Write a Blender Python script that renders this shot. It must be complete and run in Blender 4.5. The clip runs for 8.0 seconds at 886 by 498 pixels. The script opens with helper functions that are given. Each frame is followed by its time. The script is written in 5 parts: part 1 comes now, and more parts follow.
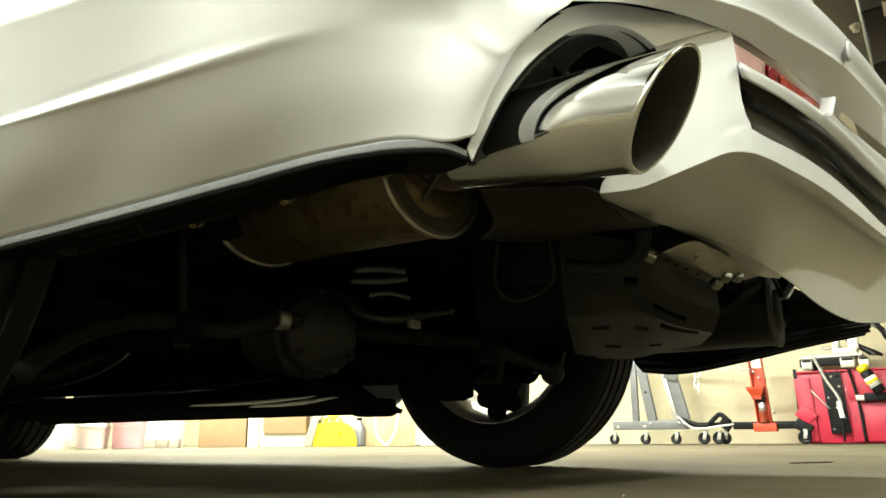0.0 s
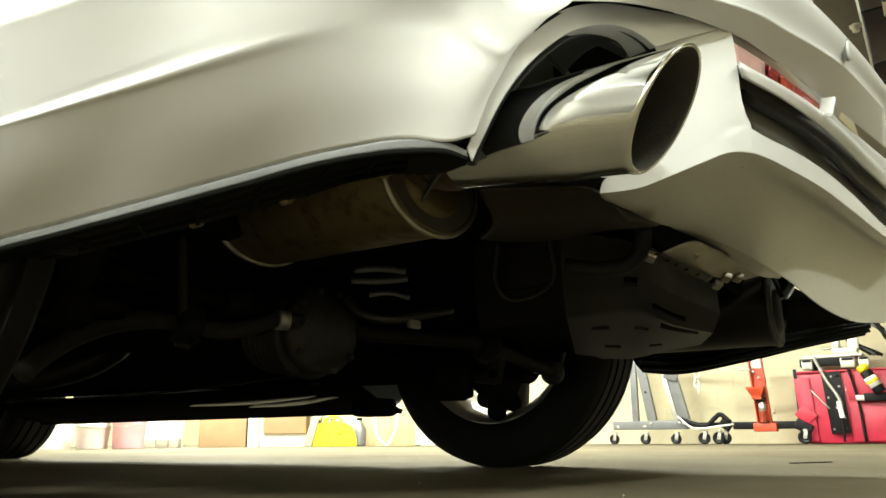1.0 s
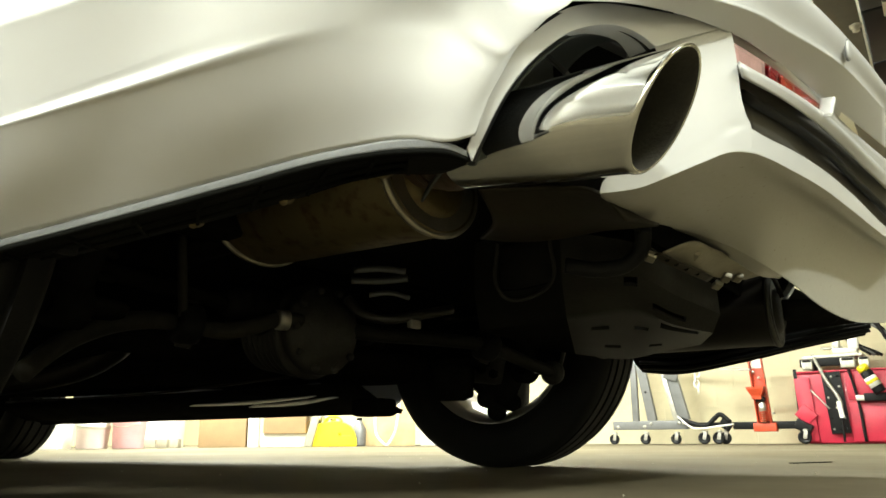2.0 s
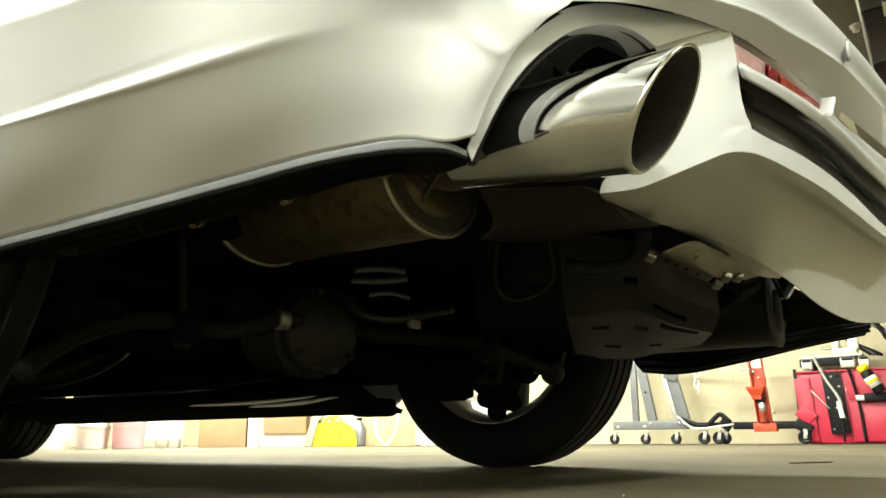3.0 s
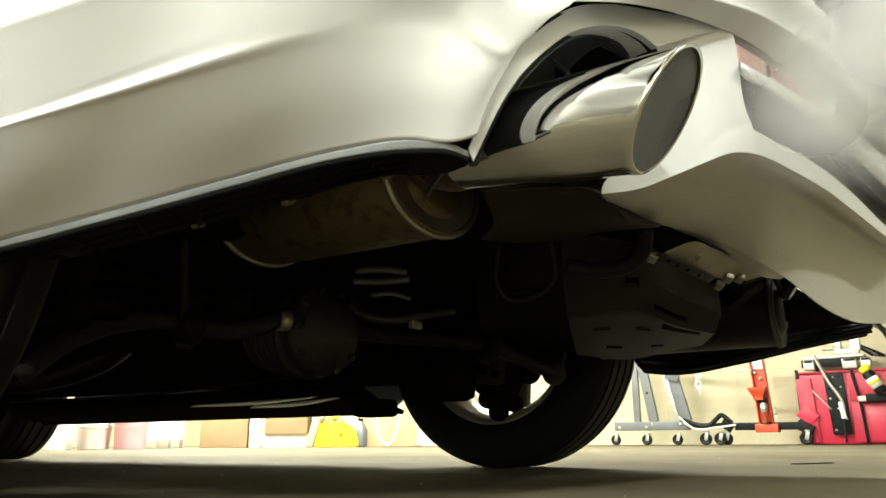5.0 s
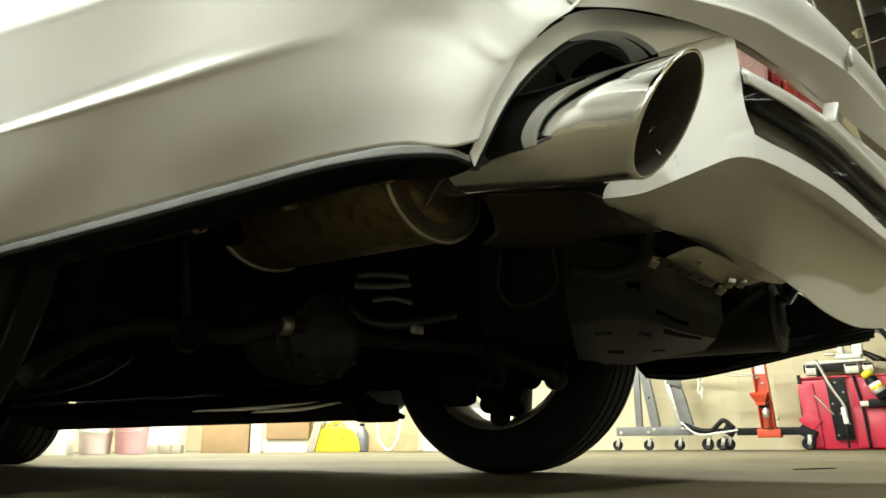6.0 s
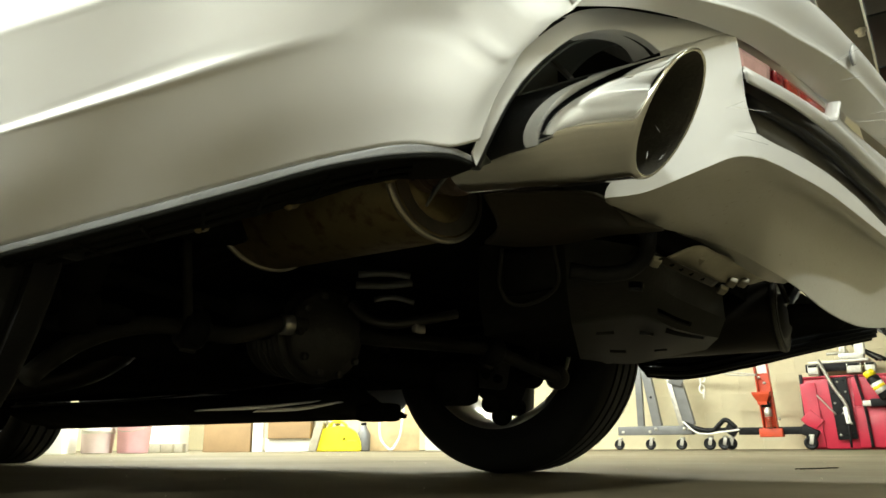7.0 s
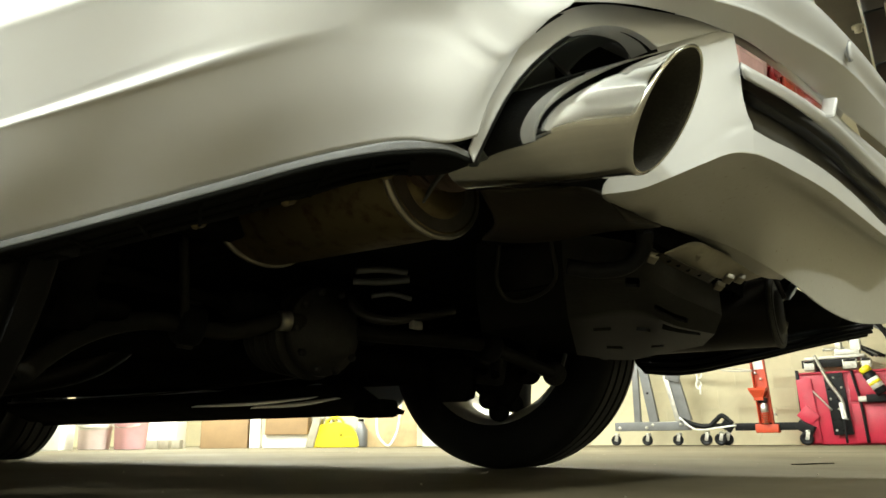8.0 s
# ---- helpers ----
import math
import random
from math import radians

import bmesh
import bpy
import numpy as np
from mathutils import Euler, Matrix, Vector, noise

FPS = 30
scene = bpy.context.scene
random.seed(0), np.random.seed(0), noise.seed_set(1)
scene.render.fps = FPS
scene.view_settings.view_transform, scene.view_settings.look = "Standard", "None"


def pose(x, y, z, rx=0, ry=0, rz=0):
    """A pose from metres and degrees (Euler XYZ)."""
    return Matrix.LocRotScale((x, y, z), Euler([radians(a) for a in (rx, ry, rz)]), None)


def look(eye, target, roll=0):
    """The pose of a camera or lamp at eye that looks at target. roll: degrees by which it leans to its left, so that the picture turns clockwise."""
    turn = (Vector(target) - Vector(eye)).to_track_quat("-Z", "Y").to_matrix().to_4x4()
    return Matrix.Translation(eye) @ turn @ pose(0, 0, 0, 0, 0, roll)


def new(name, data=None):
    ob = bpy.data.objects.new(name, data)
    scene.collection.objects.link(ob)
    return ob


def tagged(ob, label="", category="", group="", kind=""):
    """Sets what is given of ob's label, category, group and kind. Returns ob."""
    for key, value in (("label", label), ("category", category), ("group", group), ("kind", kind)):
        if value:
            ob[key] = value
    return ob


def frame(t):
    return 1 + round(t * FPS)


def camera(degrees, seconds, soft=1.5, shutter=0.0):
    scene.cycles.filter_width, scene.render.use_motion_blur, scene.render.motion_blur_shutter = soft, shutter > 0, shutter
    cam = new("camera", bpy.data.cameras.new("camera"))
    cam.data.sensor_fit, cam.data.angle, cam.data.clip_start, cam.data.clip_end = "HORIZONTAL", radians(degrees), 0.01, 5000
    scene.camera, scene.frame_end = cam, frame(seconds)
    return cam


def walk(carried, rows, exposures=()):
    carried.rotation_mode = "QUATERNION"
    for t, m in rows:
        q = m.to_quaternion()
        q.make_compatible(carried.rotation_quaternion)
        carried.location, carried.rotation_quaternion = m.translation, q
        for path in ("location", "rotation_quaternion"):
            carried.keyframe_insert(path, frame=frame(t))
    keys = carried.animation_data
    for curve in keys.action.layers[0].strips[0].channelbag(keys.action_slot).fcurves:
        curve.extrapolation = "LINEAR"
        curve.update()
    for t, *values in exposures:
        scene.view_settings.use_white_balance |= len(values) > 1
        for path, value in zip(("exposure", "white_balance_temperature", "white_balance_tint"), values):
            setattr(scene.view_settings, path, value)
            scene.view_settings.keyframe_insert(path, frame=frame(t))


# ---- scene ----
# ---- camera: a phone propped low on the floor, nudged a little on the way ----
LENS = 62.0
cam = camera(LENS, 8.0, soft=1.6)
EYE = Vector((-1.0466, -1.0215, 0.0744))
WAY = Vector((0.8019, 0.5428, 0.2497))
HOME = look(EYE, EYE + WAY, -0.46)
UNIT = 784 / math.tan(radians(LENS / 2))


def nudge(right, down):
    """The home pose turned so that the picture shifts by so many 1568ths of its width."""
    return HOME @ Matrix.Rotation(math.atan(right / UNIT), 4, "Y") @ Matrix.Rotation(math.atan(down / UNIT), 4, "X")


walk(cam, [(t, nudge(a, b)) for t, a, b in [(0.0, 0, 0), (4.2, 0, 0), (4.5, 1.8, 0), (4.8, 2, 0), (5.4, 4, 6), (5.8, 5, 9.4), (6.0, 5, 9.5), (6.5, 6, 9), (7.0, 8, 8.4), (7.5, 9.2, 7.6), (7.75, 6.5, 5), (8.0, 3, 1.7)]],
     exposures=[(0.0, 0.26), (4.7, 0.26), (5.8, -0.06), (8.0, -0.12)])

# ---- light: fluorescent fittings under the ceiling of a closed garage ----
world = bpy.data.worlds.new("world")
world.use_nodes = True
world.node_tree.nodes["Background"].inputs[0].default_value = (0.9, 0.95, 0.8, 1)
world.node_tree.nodes["Background"].inputs[1].default_value = 0.02
scene.world = world
CEILING = 3.0
TUBES = [(-6.2, -2.6, 0.0, 1090), (-6.2, 2.0, 0.0, 720), (-0.6, -4.0, 90.0, 180), (3.6, -1.6, 0.0, 400), (3.6, 2.0, 0.0, 530), (3.6, 5.6, 0.0, 550), (5.6, 8.0, 0.0, 480)]


def lamp(x, y, turn, watts):
    data = bpy.data.lights.new("tube_light", "AREA")
    data.shape, data.size, data.size_y = "RECTANGLE", 0.3, 2.3
    data.energy, data.color = watts, (0.945, 1.0, 0.91)
    ob = new("tube_light", data)
    ob.matrix_world = pose(x, y, CEILING - 0.11, 0, 0, turn)
    return ob


for x, y, turn, watts in TUBES:
    lamp(x, y, turn, watts)


# ---- materials ----
def mat(name, base, rough=0.5, metal=0.0, vary=0.12, scale=6.0, bump=0.0, bump_scale=120.0, second=None, spots=0.5, coat=0.0, width=0.18, spec=0.5):
    """A procedural surface: base colour broken up at two scales, a second colour in patches, fine relief."""
    m = bpy.data.materials.new(name)
    m.use_nodes = True
    t = m.node_tree
    b = t.nodes["Principled BSDF"]
    geo = t.nodes.new("ShaderNodeTexCoord")
    big, fine = t.nodes.new("ShaderNodeTexNoise"), t.nodes.new("ShaderNodeTexNoise")
    for n, s, d in ((big, scale, 5), (fine, scale * 11, 3)):
        n.inputs["Scale"].default_value, n.inputs["Detail"].default_value = s, d
        t.links.new(geo.outputs["Object"], n.inputs["Vector"])
    ramp = t.nodes.new("ShaderNodeValToRGB")
    ramp.color_ramp.elements[0].position, ramp.color_ramp.elements[1].position = spots - width, spots + width
    other = second or [min(1, c * (1 + vary)) for c in base]
    low = base if second else [c * (1 - vary) for c in base]
    ramp.color_ramp.elements[0].color, ramp.color_ramp.elements[1].color = (*low, 1), (*other, 1)
    t.links.new(big.outputs["Fac"], ramp.inputs["Fac"])
    mix = t.nodes.new("ShaderNodeMix")
    mix.data_type, mix.blend_type = "RGBA", "MULTIPLY"
    mix.inputs["Factor"].default_value = 1.0
    grain = t.nodes.new("ShaderNodeMapRange")
    grain.inputs["To Min"].default_value, grain.inputs["To Max"].default_value = 1 - vary, 1 + vary
    t.links.new(fine.outputs["Fac"], grain.inputs["Value"])
    t.links.new(ramp.outputs["Color"], mix.inputs["A"])
    t.links.new(grain.outputs["Result"], mix.inputs["B"])
    t.links.new(mix.outputs["Result"], b.inputs["Base Color"])
    b.inputs["Metallic"].default_value = metal
    b.inputs["Specular IOR Level"].default_value = spec
    gloss = t.nodes.new("ShaderNodeMapRange")
    gloss.inputs["To Min"].default_value, gloss.inputs["To Max"].default_value = rough * 0.75, min(1, rough * 1.25)
    t.links.new(big.outputs["Fac"], gloss.inputs["Value"])
    t.links.new(gloss.outputs["Result"], b.inputs["Roughness"])
    if coat:
        b.inputs["Coat Weight"].default_value, b.inputs["Coat Roughness"].default_value = coat, 0.06
    if bump:
        rel, bn = t.nodes.new("ShaderNodeTexNoise"), t.nodes.new("ShaderNodeBump")
        rel.inputs["Scale"].default_value, rel.inputs["Detail"].default_value = bump_scale, 4
        t.links.new(geo.outputs["Object"], rel.inputs["Vector"])
        t.links.new(rel.outputs["Fac"], bn.inputs["Height"])
        bn.inputs["Strength"].default_value, bn.inputs["Distance"].default_value = bump, 0.004
        t.links.new(bn.outputs["Normal"], b.inputs["Normal"])
    return m


PAINT = mat("pearl_silver_paint", (0.60, 0.605, 0.60), 0.5, 0.2, 0.02, 3.0, coat=0.25)
# Road specks over body paint, its base darkened for the valance's underside shade.
SHADED_SPECKED = mat("shaded_specked_paint", (0.45, 0.445, 0.395), 0.4, 0.15, 0.02, 150.0, coat=0.2, second=(0.34, 0.31, 0.24), spots=0.70, width=0.03)
PLASTIC = mat("black_plastic", (0.010, 0.010, 0.0098), 0.55, 0, 0.2, 9, 0.15, 400, spec=0.12)
TRIM = mat("grey_plastic_lip", (0.17, 0.175, 0.18), 0.42, 0, 0.1, 20, 0.1, 500)
# Underseal black; on arms, brakes, pipe and tray it holds underbody shade.
UNDER = mat("shaded_underseal", (0.0095, 0.0093, 0.008), 0.75, 0, 0.3, 7, 0.3, 160, spec=0.0)
LINER = mat("dull_black_liner", (0.0065, 0.0066, 0.0055), 0.7, 0, 0.3, 12, 0.25, 300, spec=0.02)
DUSTY = mat("dusty_black_plastic", (0.015, 0.0148, 0.0125), 0.55, 0, 0.3, 5, 0.12, 300, second=(0.034, 0.032, 0.027), spec=0.1)
SCORCHED = mat("scorched_shield", (0.02, 0.0175, 0.012), 0.5, 0.2, 0.3, 9, 0.1, 90, second=(0.034, 0.027, 0.017), spec=0.15)
STRUT = mat("dull_grey_steel", (0.11, 0.112, 0.11), 0.45, 0.4, 0.2, 20)
CHROME = mat("polished_steel", (0.76, 0.765, 0.75), 0.07, 1.0, 0.05, 14)
SOOT = mat("sooty_bore", (0.035, 0.033, 0.027), 0.7, 0.2, 0.3, 30, 0.2, 300, second=(0.06, 0.055, 0.04))
STEEL = mat("stained_muffler_steel", (0.165, 0.13, 0.058), 0.45, 0.65, 0.12, 42, 0.08, 90, second=(0.085, 0.048, 0.02), spots=0.60, width=0.09)
BRIGHT = mat("zinc_steel", (0.5, 0.48, 0.42), 0.4, 0.8, 0.15, 40, 0.1, 200)
CAST = mat("cast_aluminium", (0.042, 0.040, 0.033), 0.6, 0.4, 0.3, 25, 0.4, 120)
RUBBER = mat("tyre_rubber", (0.009, 0.009, 0.0088), 0.62, 0, 0.2, 12, 0.15, 250, spec=0.1)
ALLOY = mat("alloy_rim", (0.42, 0.40, 0.35), 0.3, 0.8, 0.06, 12)
REDLENS = mat("red_reflector", (0.33, 0.02, 0.025), 0.2, 0, 0.15, 40, 0.06, 260, coat=0.5)
DARKRED = mat("dark_red_divider", (0.2, 0.01, 0.015), 0.2, 0, 0.1, 30)
AMBERLENS = mat("orange_red_lens", (0.36, 0.05, 0.03), 0.2, 0, 0.12, 30, 0.05, 260, coat=0.5)
# Pale pink that paints the glare on the reflector's left part.
PALELENS = mat("glare_pink_lens", (0.62, 0.38, 0.36), 0.12, 0, 0.1, 30, 0.05, 260, coat=0.5)
RIM = mat("rolled_steel_rim", (0.45, 0.42, 0.34), 0.35, 0.85, 0.15, 30)
RUSTY = mat("rusty_pipe", (0.10, 0.06, 0.035), 0.7, 0.4, 0.3, 22, 0.4, 120, second=(0.045, 0.03, 0.02))
# Steel with the deep shade under the car put into its colour.
DARKSTEEL = mat("shade_darkened_steel", (0.014, 0.012, 0.009), 0.5, 0.2, 0.2, 14, 0.1, 120, spec=0.1)
TRAYMAT = mat("dusty_tray_plastic", (0.0095, 0.0092, 0.0074), 0.42, 0, 0.4, 6, 0.15, 300, second=(0.022, 0.021, 0.0165), spec=0.14)
SLOTMAT = mat("grey_slot_plastic", (0.075, 0.071, 0.06), 0.5, 0, 0.08, 30, 0.1, 500, spec=0.3)
PLATEMAT = mat("dulled_plate_steel", (0.27, 0.25, 0.19), 0.5, 0.5, 0.15, 30, 0.1, 200)
SHROUDMAT = mat("grey_shroud_plastic", (0.075, 0.085, 0.082), 0.5, 0, 0.15, 12, 0.1, 300, spec=0.3)
HOSEMAT = mat("grey_hose", (0.04, 0.038, 0.033), 0.35, 0.2, 0.15, 20)
DARKCARD = mat("card_shadow_brown", (0.16, 0.10, 0.05), 0.8, 0, 0.1, 10)
TAPE = mat("packing_tape", (0.45, 0.33, 0.18), 0.3, 0, 0.05, 10)
GREYCARD = mat("weathered_grey_wood", (0.30, 0.27, 0.20), 0.8, 0, 0.15, 12, 0.2, 60)
WOOD = mat("plywood", (0.52, 0.38, 0.20), 0.6, 0, 0.12, 9, 0.1, 80)
PALEPINK = mat("pale_pink_plastic", (0.85, 0.70, 0.68), 0.4, 0, 0.05, 8)
TRACKMAT = mat("dull_galvanised_steel", (0.11, 0.105, 0.09), 0.55, 0.3, 0.15, 9)
CONCRETE = mat("worn_concrete", (0.132, 0.113, 0.073), 0.85, 0, 0.12, 1.3, 0.12, 45, second=(0.102, 0.085, 0.053), spec=0.06)
# Pale version for the unseen west wall, a reflector for the polished tip.
PALEWALL = mat("reflector_wall", (0.72, 0.70, 0.62), 0.7, 0, 0.04, 1.5, 0.1, 60)
# Darker copy of the wall paint, to weaken bounce from the unseen south side.
DIMWALL = mat("fill_cutting_wall", (0.27, 0.24, 0.165), 0.7, 0, 0.06, 1.5, 0.1, 60)
WALL = mat("cream_wall_paint", (0.55, 0.485, 0.31), 0.6, 0, 0.05, 1.5, 0.15, 60)
WHITE = mat("white_ceiling", (0.75, 0.74, 0.68), 0.8, 0, 0.04, 1.0)
CARD = mat("brown_cardboard", (0.27, 0.175, 0.085), 0.8, 0, 0.1, 6)
YELLOW = mat("yellow_plastic", (0.85, 0.68, 0.02), 0.35, 0, 0.05, 10)
PINK = mat("pink_plastic", (0.88, 0.50, 0.55), 0.45, 0, 0.06, 8)
RED = mat("red_enamel", (0.46, 0.018, 0.045), 0.35, 0, 0.12, 6, coat=0.3)
ORANGE = mat("orange_enamel", (0.50, 0.06, 0.02), 0.4, 0, 0.12, 9)
GREY = mat("grey_enamel", (0.15, 0.15, 0.145), 0.4, 0.2, 0.1, 9)
BLACK = mat("black_steel", (0.012, 0.012, 0.012), 0.4, 0.3, 0.2, 12, spec=0.15)
CREAM = mat("white_plastic", (0.78, 0.76, 0.68), 0.45, 0, 0.05, 9)


# ---- builders ----
def part(name, bm, material, parent=None, label="", smooth=True, m=None):
    me = bpy.data.meshes.new(name)
    bmesh.ops.recalc_face_normals(bm, faces=bm.faces)
    bm.to_mesh(me)
    bm.free()
    for p in me.polygons:
        p.use_smooth = smooth
    me.materials.append(material)
    ob = new(name, me)
    if parent:
        ob.parent = parent
    if m is not None:
        ob.matrix_basis = m
    return tagged(ob, label)


def crisp(ob, angle=40):
    """Sharp edges stay sharp on a smooth mesh."""
    me, bm = ob.data, bmesh.new()
    bm.from_mesh(me)
    for e in bm.edges:
        if len(e.link_faces) == 2 and e.calc_face_angle(0) > radians(angle):
            e.smooth = False
    bm.to_mesh(me)
    bm.free()
    return ob


def spline(points, n):
    """n + 1 points along a smooth curve through the given ones."""
    p = [Vector(q) for q in points]
    if len(p) == 2:
        return [p[0].lerp(p[1], i / n) for i in range(n + 1)]
    gap = [max((b - a).length, 1e-5) for a, b in zip(p, p[1:])]
    slope = [(b - a) / g for a, b, g in zip(p, p[1:], gap)]
    tang = [slope[0]] + [(slope[k - 1] * gap[k] + slope[k] * gap[k - 1]) / (gap[k] + gap[k - 1]) for k in range(1, len(p) - 1)] + [slope[-1]]
    out = []
    for i in range(n + 1):
        s = i / n * (len(p) - 1)
        k = min(int(s), len(p) - 2)
        f, h = s - k, gap[k]
        out.append(p[k] * (2 * f ** 3 - 3 * f * f + 1) + tang[k] * h * (f ** 3 - 2 * f * f + f) + p[k + 1] * (3 * f * f - 2 * f ** 3) + tang[k + 1] * h * (f ** 3 - f * f))
    return out


def loft(rails, along=40, across=16, thick=0.0, mirror=False):
    """A smooth skin over a few rails, with thickness to its inner side."""
    rows = [spline(r, along) for r in rails]
    bm = bmesh.new()
    grid = []
    for i in range(along + 1):
        col = spline([r[i] for r in rows], across)
        grid.append([bm.verts.new((-v.x, v.y, v.z) if mirror else v) for v in col])
    for i in range(along):
        for j in range(across):
            bm.faces.new((grid[i][j], grid[i + 1][j], grid[i + 1][j + 1], grid[i][j + 1]))
    bmesh.ops.remove_doubles(bm, verts=bm.verts, dist=0.0004)
    bmesh.ops.dissolve_degenerate(bm, edges=bm.edges, dist=0.0002)
    if thick:
        bmesh.ops.recalc_face_normals(bm, faces=bm.faces)
        bmesh.ops.solidify(bm, geom=bm.faces, thickness=thick)
    return bm


def box(sx, sy, sz, m=None, bevel=0.0, bm=None):
    bm = bm or bmesh.new()
    g = bmesh.ops.create_cube(bm, size=1, matrix=(m or Matrix()) @ Matrix.Diagonal((sx, sy, sz, 1)))
    if bevel:
        e = {e for v in g["verts"] for e in v.link_edges}
        bmesh.ops.bevel(bm, geom=list(e), offset=bevel, segments=2, affect="EDGES", profile=0.6)
    return bm


def turned(profile, n=48, m=None, bm=None, oval=1.0):
    """A body of revolution about z: profile is (radius, height) pairs."""
    bm = bm or bmesh.new()
    rings = []
    for r, z in profile:
        rings.append([bm.verts.new((m or Matrix()) @ Vector((r * math.cos(a) * oval, r * math.sin(a), z))) for a in (2 * math.pi * k / n for k in range(n))])
    for a, b in zip(rings, rings[1:]):
        for k in range(n):
            bm.faces.new((a[k], a[(k + 1) % n], b[(k + 1) % n], b[k]))
    for ring, r in ((rings[0], profile[0][0]), (rings[-1], profile[-1][0])):
        if r > 0 and profile[0] != profile[-1]:
            bm.faces.new(ring)
    return bm


def tube(points, radius, n=10, steps=24, bm=None, flat=1.0):
    """A round bar or hose along a smooth curve."""
    bm = bm or bmesh.new()
    c = spline(points, steps)
    rings = []
    side = Vector((0.3, 0.2, 1)).normalized()
    for i, p in enumerate(c):
        d = (c[min(i + 1, steps)] - c[max(i - 1, 0)]).normalized()
        u = d.cross(side).normalized()
        w = u.cross(d)
        rings.append([bm.verts.new(p + radius * (u * math.cos(a) * flat + w * math.sin(a))) for a in (2 * math.pi * k / n for k in range(n))])
    for a, b in zip(rings, rings[1:]):
        for k in range(n):
            bm.faces.new((a[k], a[(k + 1) % n], b[(k + 1) % n], b[k]))
    bm.faces.new(rings[0])
    bm.faces.new(rings[-1])
    return bm


def along(a, b):
    """The pose at a whose z points to b."""
    a, b = Vector(a), Vector(b)
    return Matrix.Translation(a) @ (b - a).to_track_quat("Z", "Y").to_matrix().to_4x4()


def thing(name, label, category, group="", m=None):
    ob = new(name)
    if m is not None:
        ob.matrix_basis = m
    return tagged(ob, label, category, group)


# ---- the garage ----
WEST, EAST, SOUTH, NORTH = -9.0, 7.75, -5.0, 11.5
floor = tagged(part("floor", box(EAST - WEST + 0.4, NORTH - SOUTH + 0.4, 0.2, pose((EAST + WEST) / 2, (NORTH + SOUTH) / 2, -0.1)), CONCRETE, smooth=False), "smooth worn tan concrete garage floor", "floor", kind="structure")
ceiling = tagged(part("ceiling", box(EAST - WEST + 0.4, NORTH - SOUTH + 0.4, 0.2, pose((EAST + WEST) / 2, (NORTH + SOUTH) / 2, CEILING + 0.1)), WHITE, smooth=False), "plain white painted garage ceiling", "ceiling", kind="structure")
for n, sx, sy, x, y in (("wall_east", 0.2, NORTH - SOUTH + 0.4, EAST + 0.1, (NORTH + SOUTH) / 2), ("wall_west", 0.2, NORTH - SOUTH + 0.4, WEST - 0.1, (NORTH + SOUTH) / 2),
                        ("wall_north", EAST - WEST, 0.2, (EAST + WEST) / 2, NORTH + 0.1), ("wall_south", EAST - WEST, 0.2, (EAST + WEST) / 2, SOUTH - 0.1)):
    # South and west walls are out of view; their colours steer the bounced light.
    tagged(part(n, box(sx, sy, CEILING, pose(x, y, CEILING / 2)), {"wall_south": DIMWALL, "wall_west": PALEWALL}.get(n, WALL), smooth=False), {"wall_south": "unseen garage wall, darkened to cut the fill light", "wall_west": "unseen garage wall, whitened to brighten the tip's reflection"}.get(n, "cream painted block garage wall"), "wall", kind="structure")

# ---- the car ----
car = thing("car", "pearl silver car with polished slash-cut exhaust tip on concrete", "car")
SIDE_6 = [(-0.885, -0.3, 0.76), (-0.885, -0.42, 0.76), (-0.88, -0.55, 0.76), (-0.86, -0.7, 0.76), (-0.8, -0.8, 0.76), (-0.74, -0.86, 0.76), (-0.65, -0.85, 0.68), (-0.57, -0.85, 0.62)]
TOP_1 = [(-0.5797, -0.8206, 0.4062), (-0.5333, -0.8495, 0.4269), (-0.4612, -0.8837, 0.4443), (-0.3782, -0.9135, 0.4618), (-0.2576, -0.9357, 0.4882), (-0.0988, -0.9608, 0.5222), (0.259, -0.9996, 0.5793)]
TOP_2 = [(-0.5698, -0.827, 0.44), (-0.5281, -0.8545, 0.4642), (-0.451, -0.8946, 0.4886), (-0.3508, -0.9286, 0.514), (-0.1995, -0.9525, 0.5538), (-0.004, -0.9773, 0.5841), (0.3691, -1.0166, 0.6295)]
LEDGE_0 = [(-0.3391, -0.8957, 0.4321), (-0.1559, -0.9164, 0.4673), (-0.0068, -0.9361, 0.487), (0.196, -0.9578, 0.5045), (0.4693, -0.9879, 0.5201)]
LEDGE_1 = [(-0.3577, -0.9009, 0.4166), (-0.1797, -0.9216, 0.4518), (-0.0369, -0.9413, 0.4694), (0.166, -0.963, 0.488), (0.4413, -0.9961, 0.5045)]
LEDGE_2 = [(-0.3484, -0.9009, 0.4093), (-0.1735, -0.9175, 0.4435), (-0.0255, -0.934, 0.4611), (0.1743, -0.9527, 0.4776), (0.4537, -0.9889, 0.488)]
TOP_3 = [(-0.57, -0.85, 0.62), (-0.5, -0.88, 0.65), (-0.38, -0.91, 0.7), (-0.25, -0.915, 0.71), (-0.08, -0.92, 0.71), (0.12, -0.92, 0.71), (0.6, -0.9, 0.71)]
RECESS_0 = [(-0.3546, -0.8906, 0.4683), (-0.2118, -0.9154, 0.4807), (-0.0275, -0.933, 0.5066), (0.1567, -0.9496, 0.5284), (0.5055, -0.9992, 0.5553)]
RECESS_1 = [(-0.3018, -0.8813, 0.4466), (-0.1134, -0.9102, 0.4828), (0.0377, -0.932, 0.5004), (0.2271, -0.9516, 0.517), (0.5479, -0.993, 0.5294)]
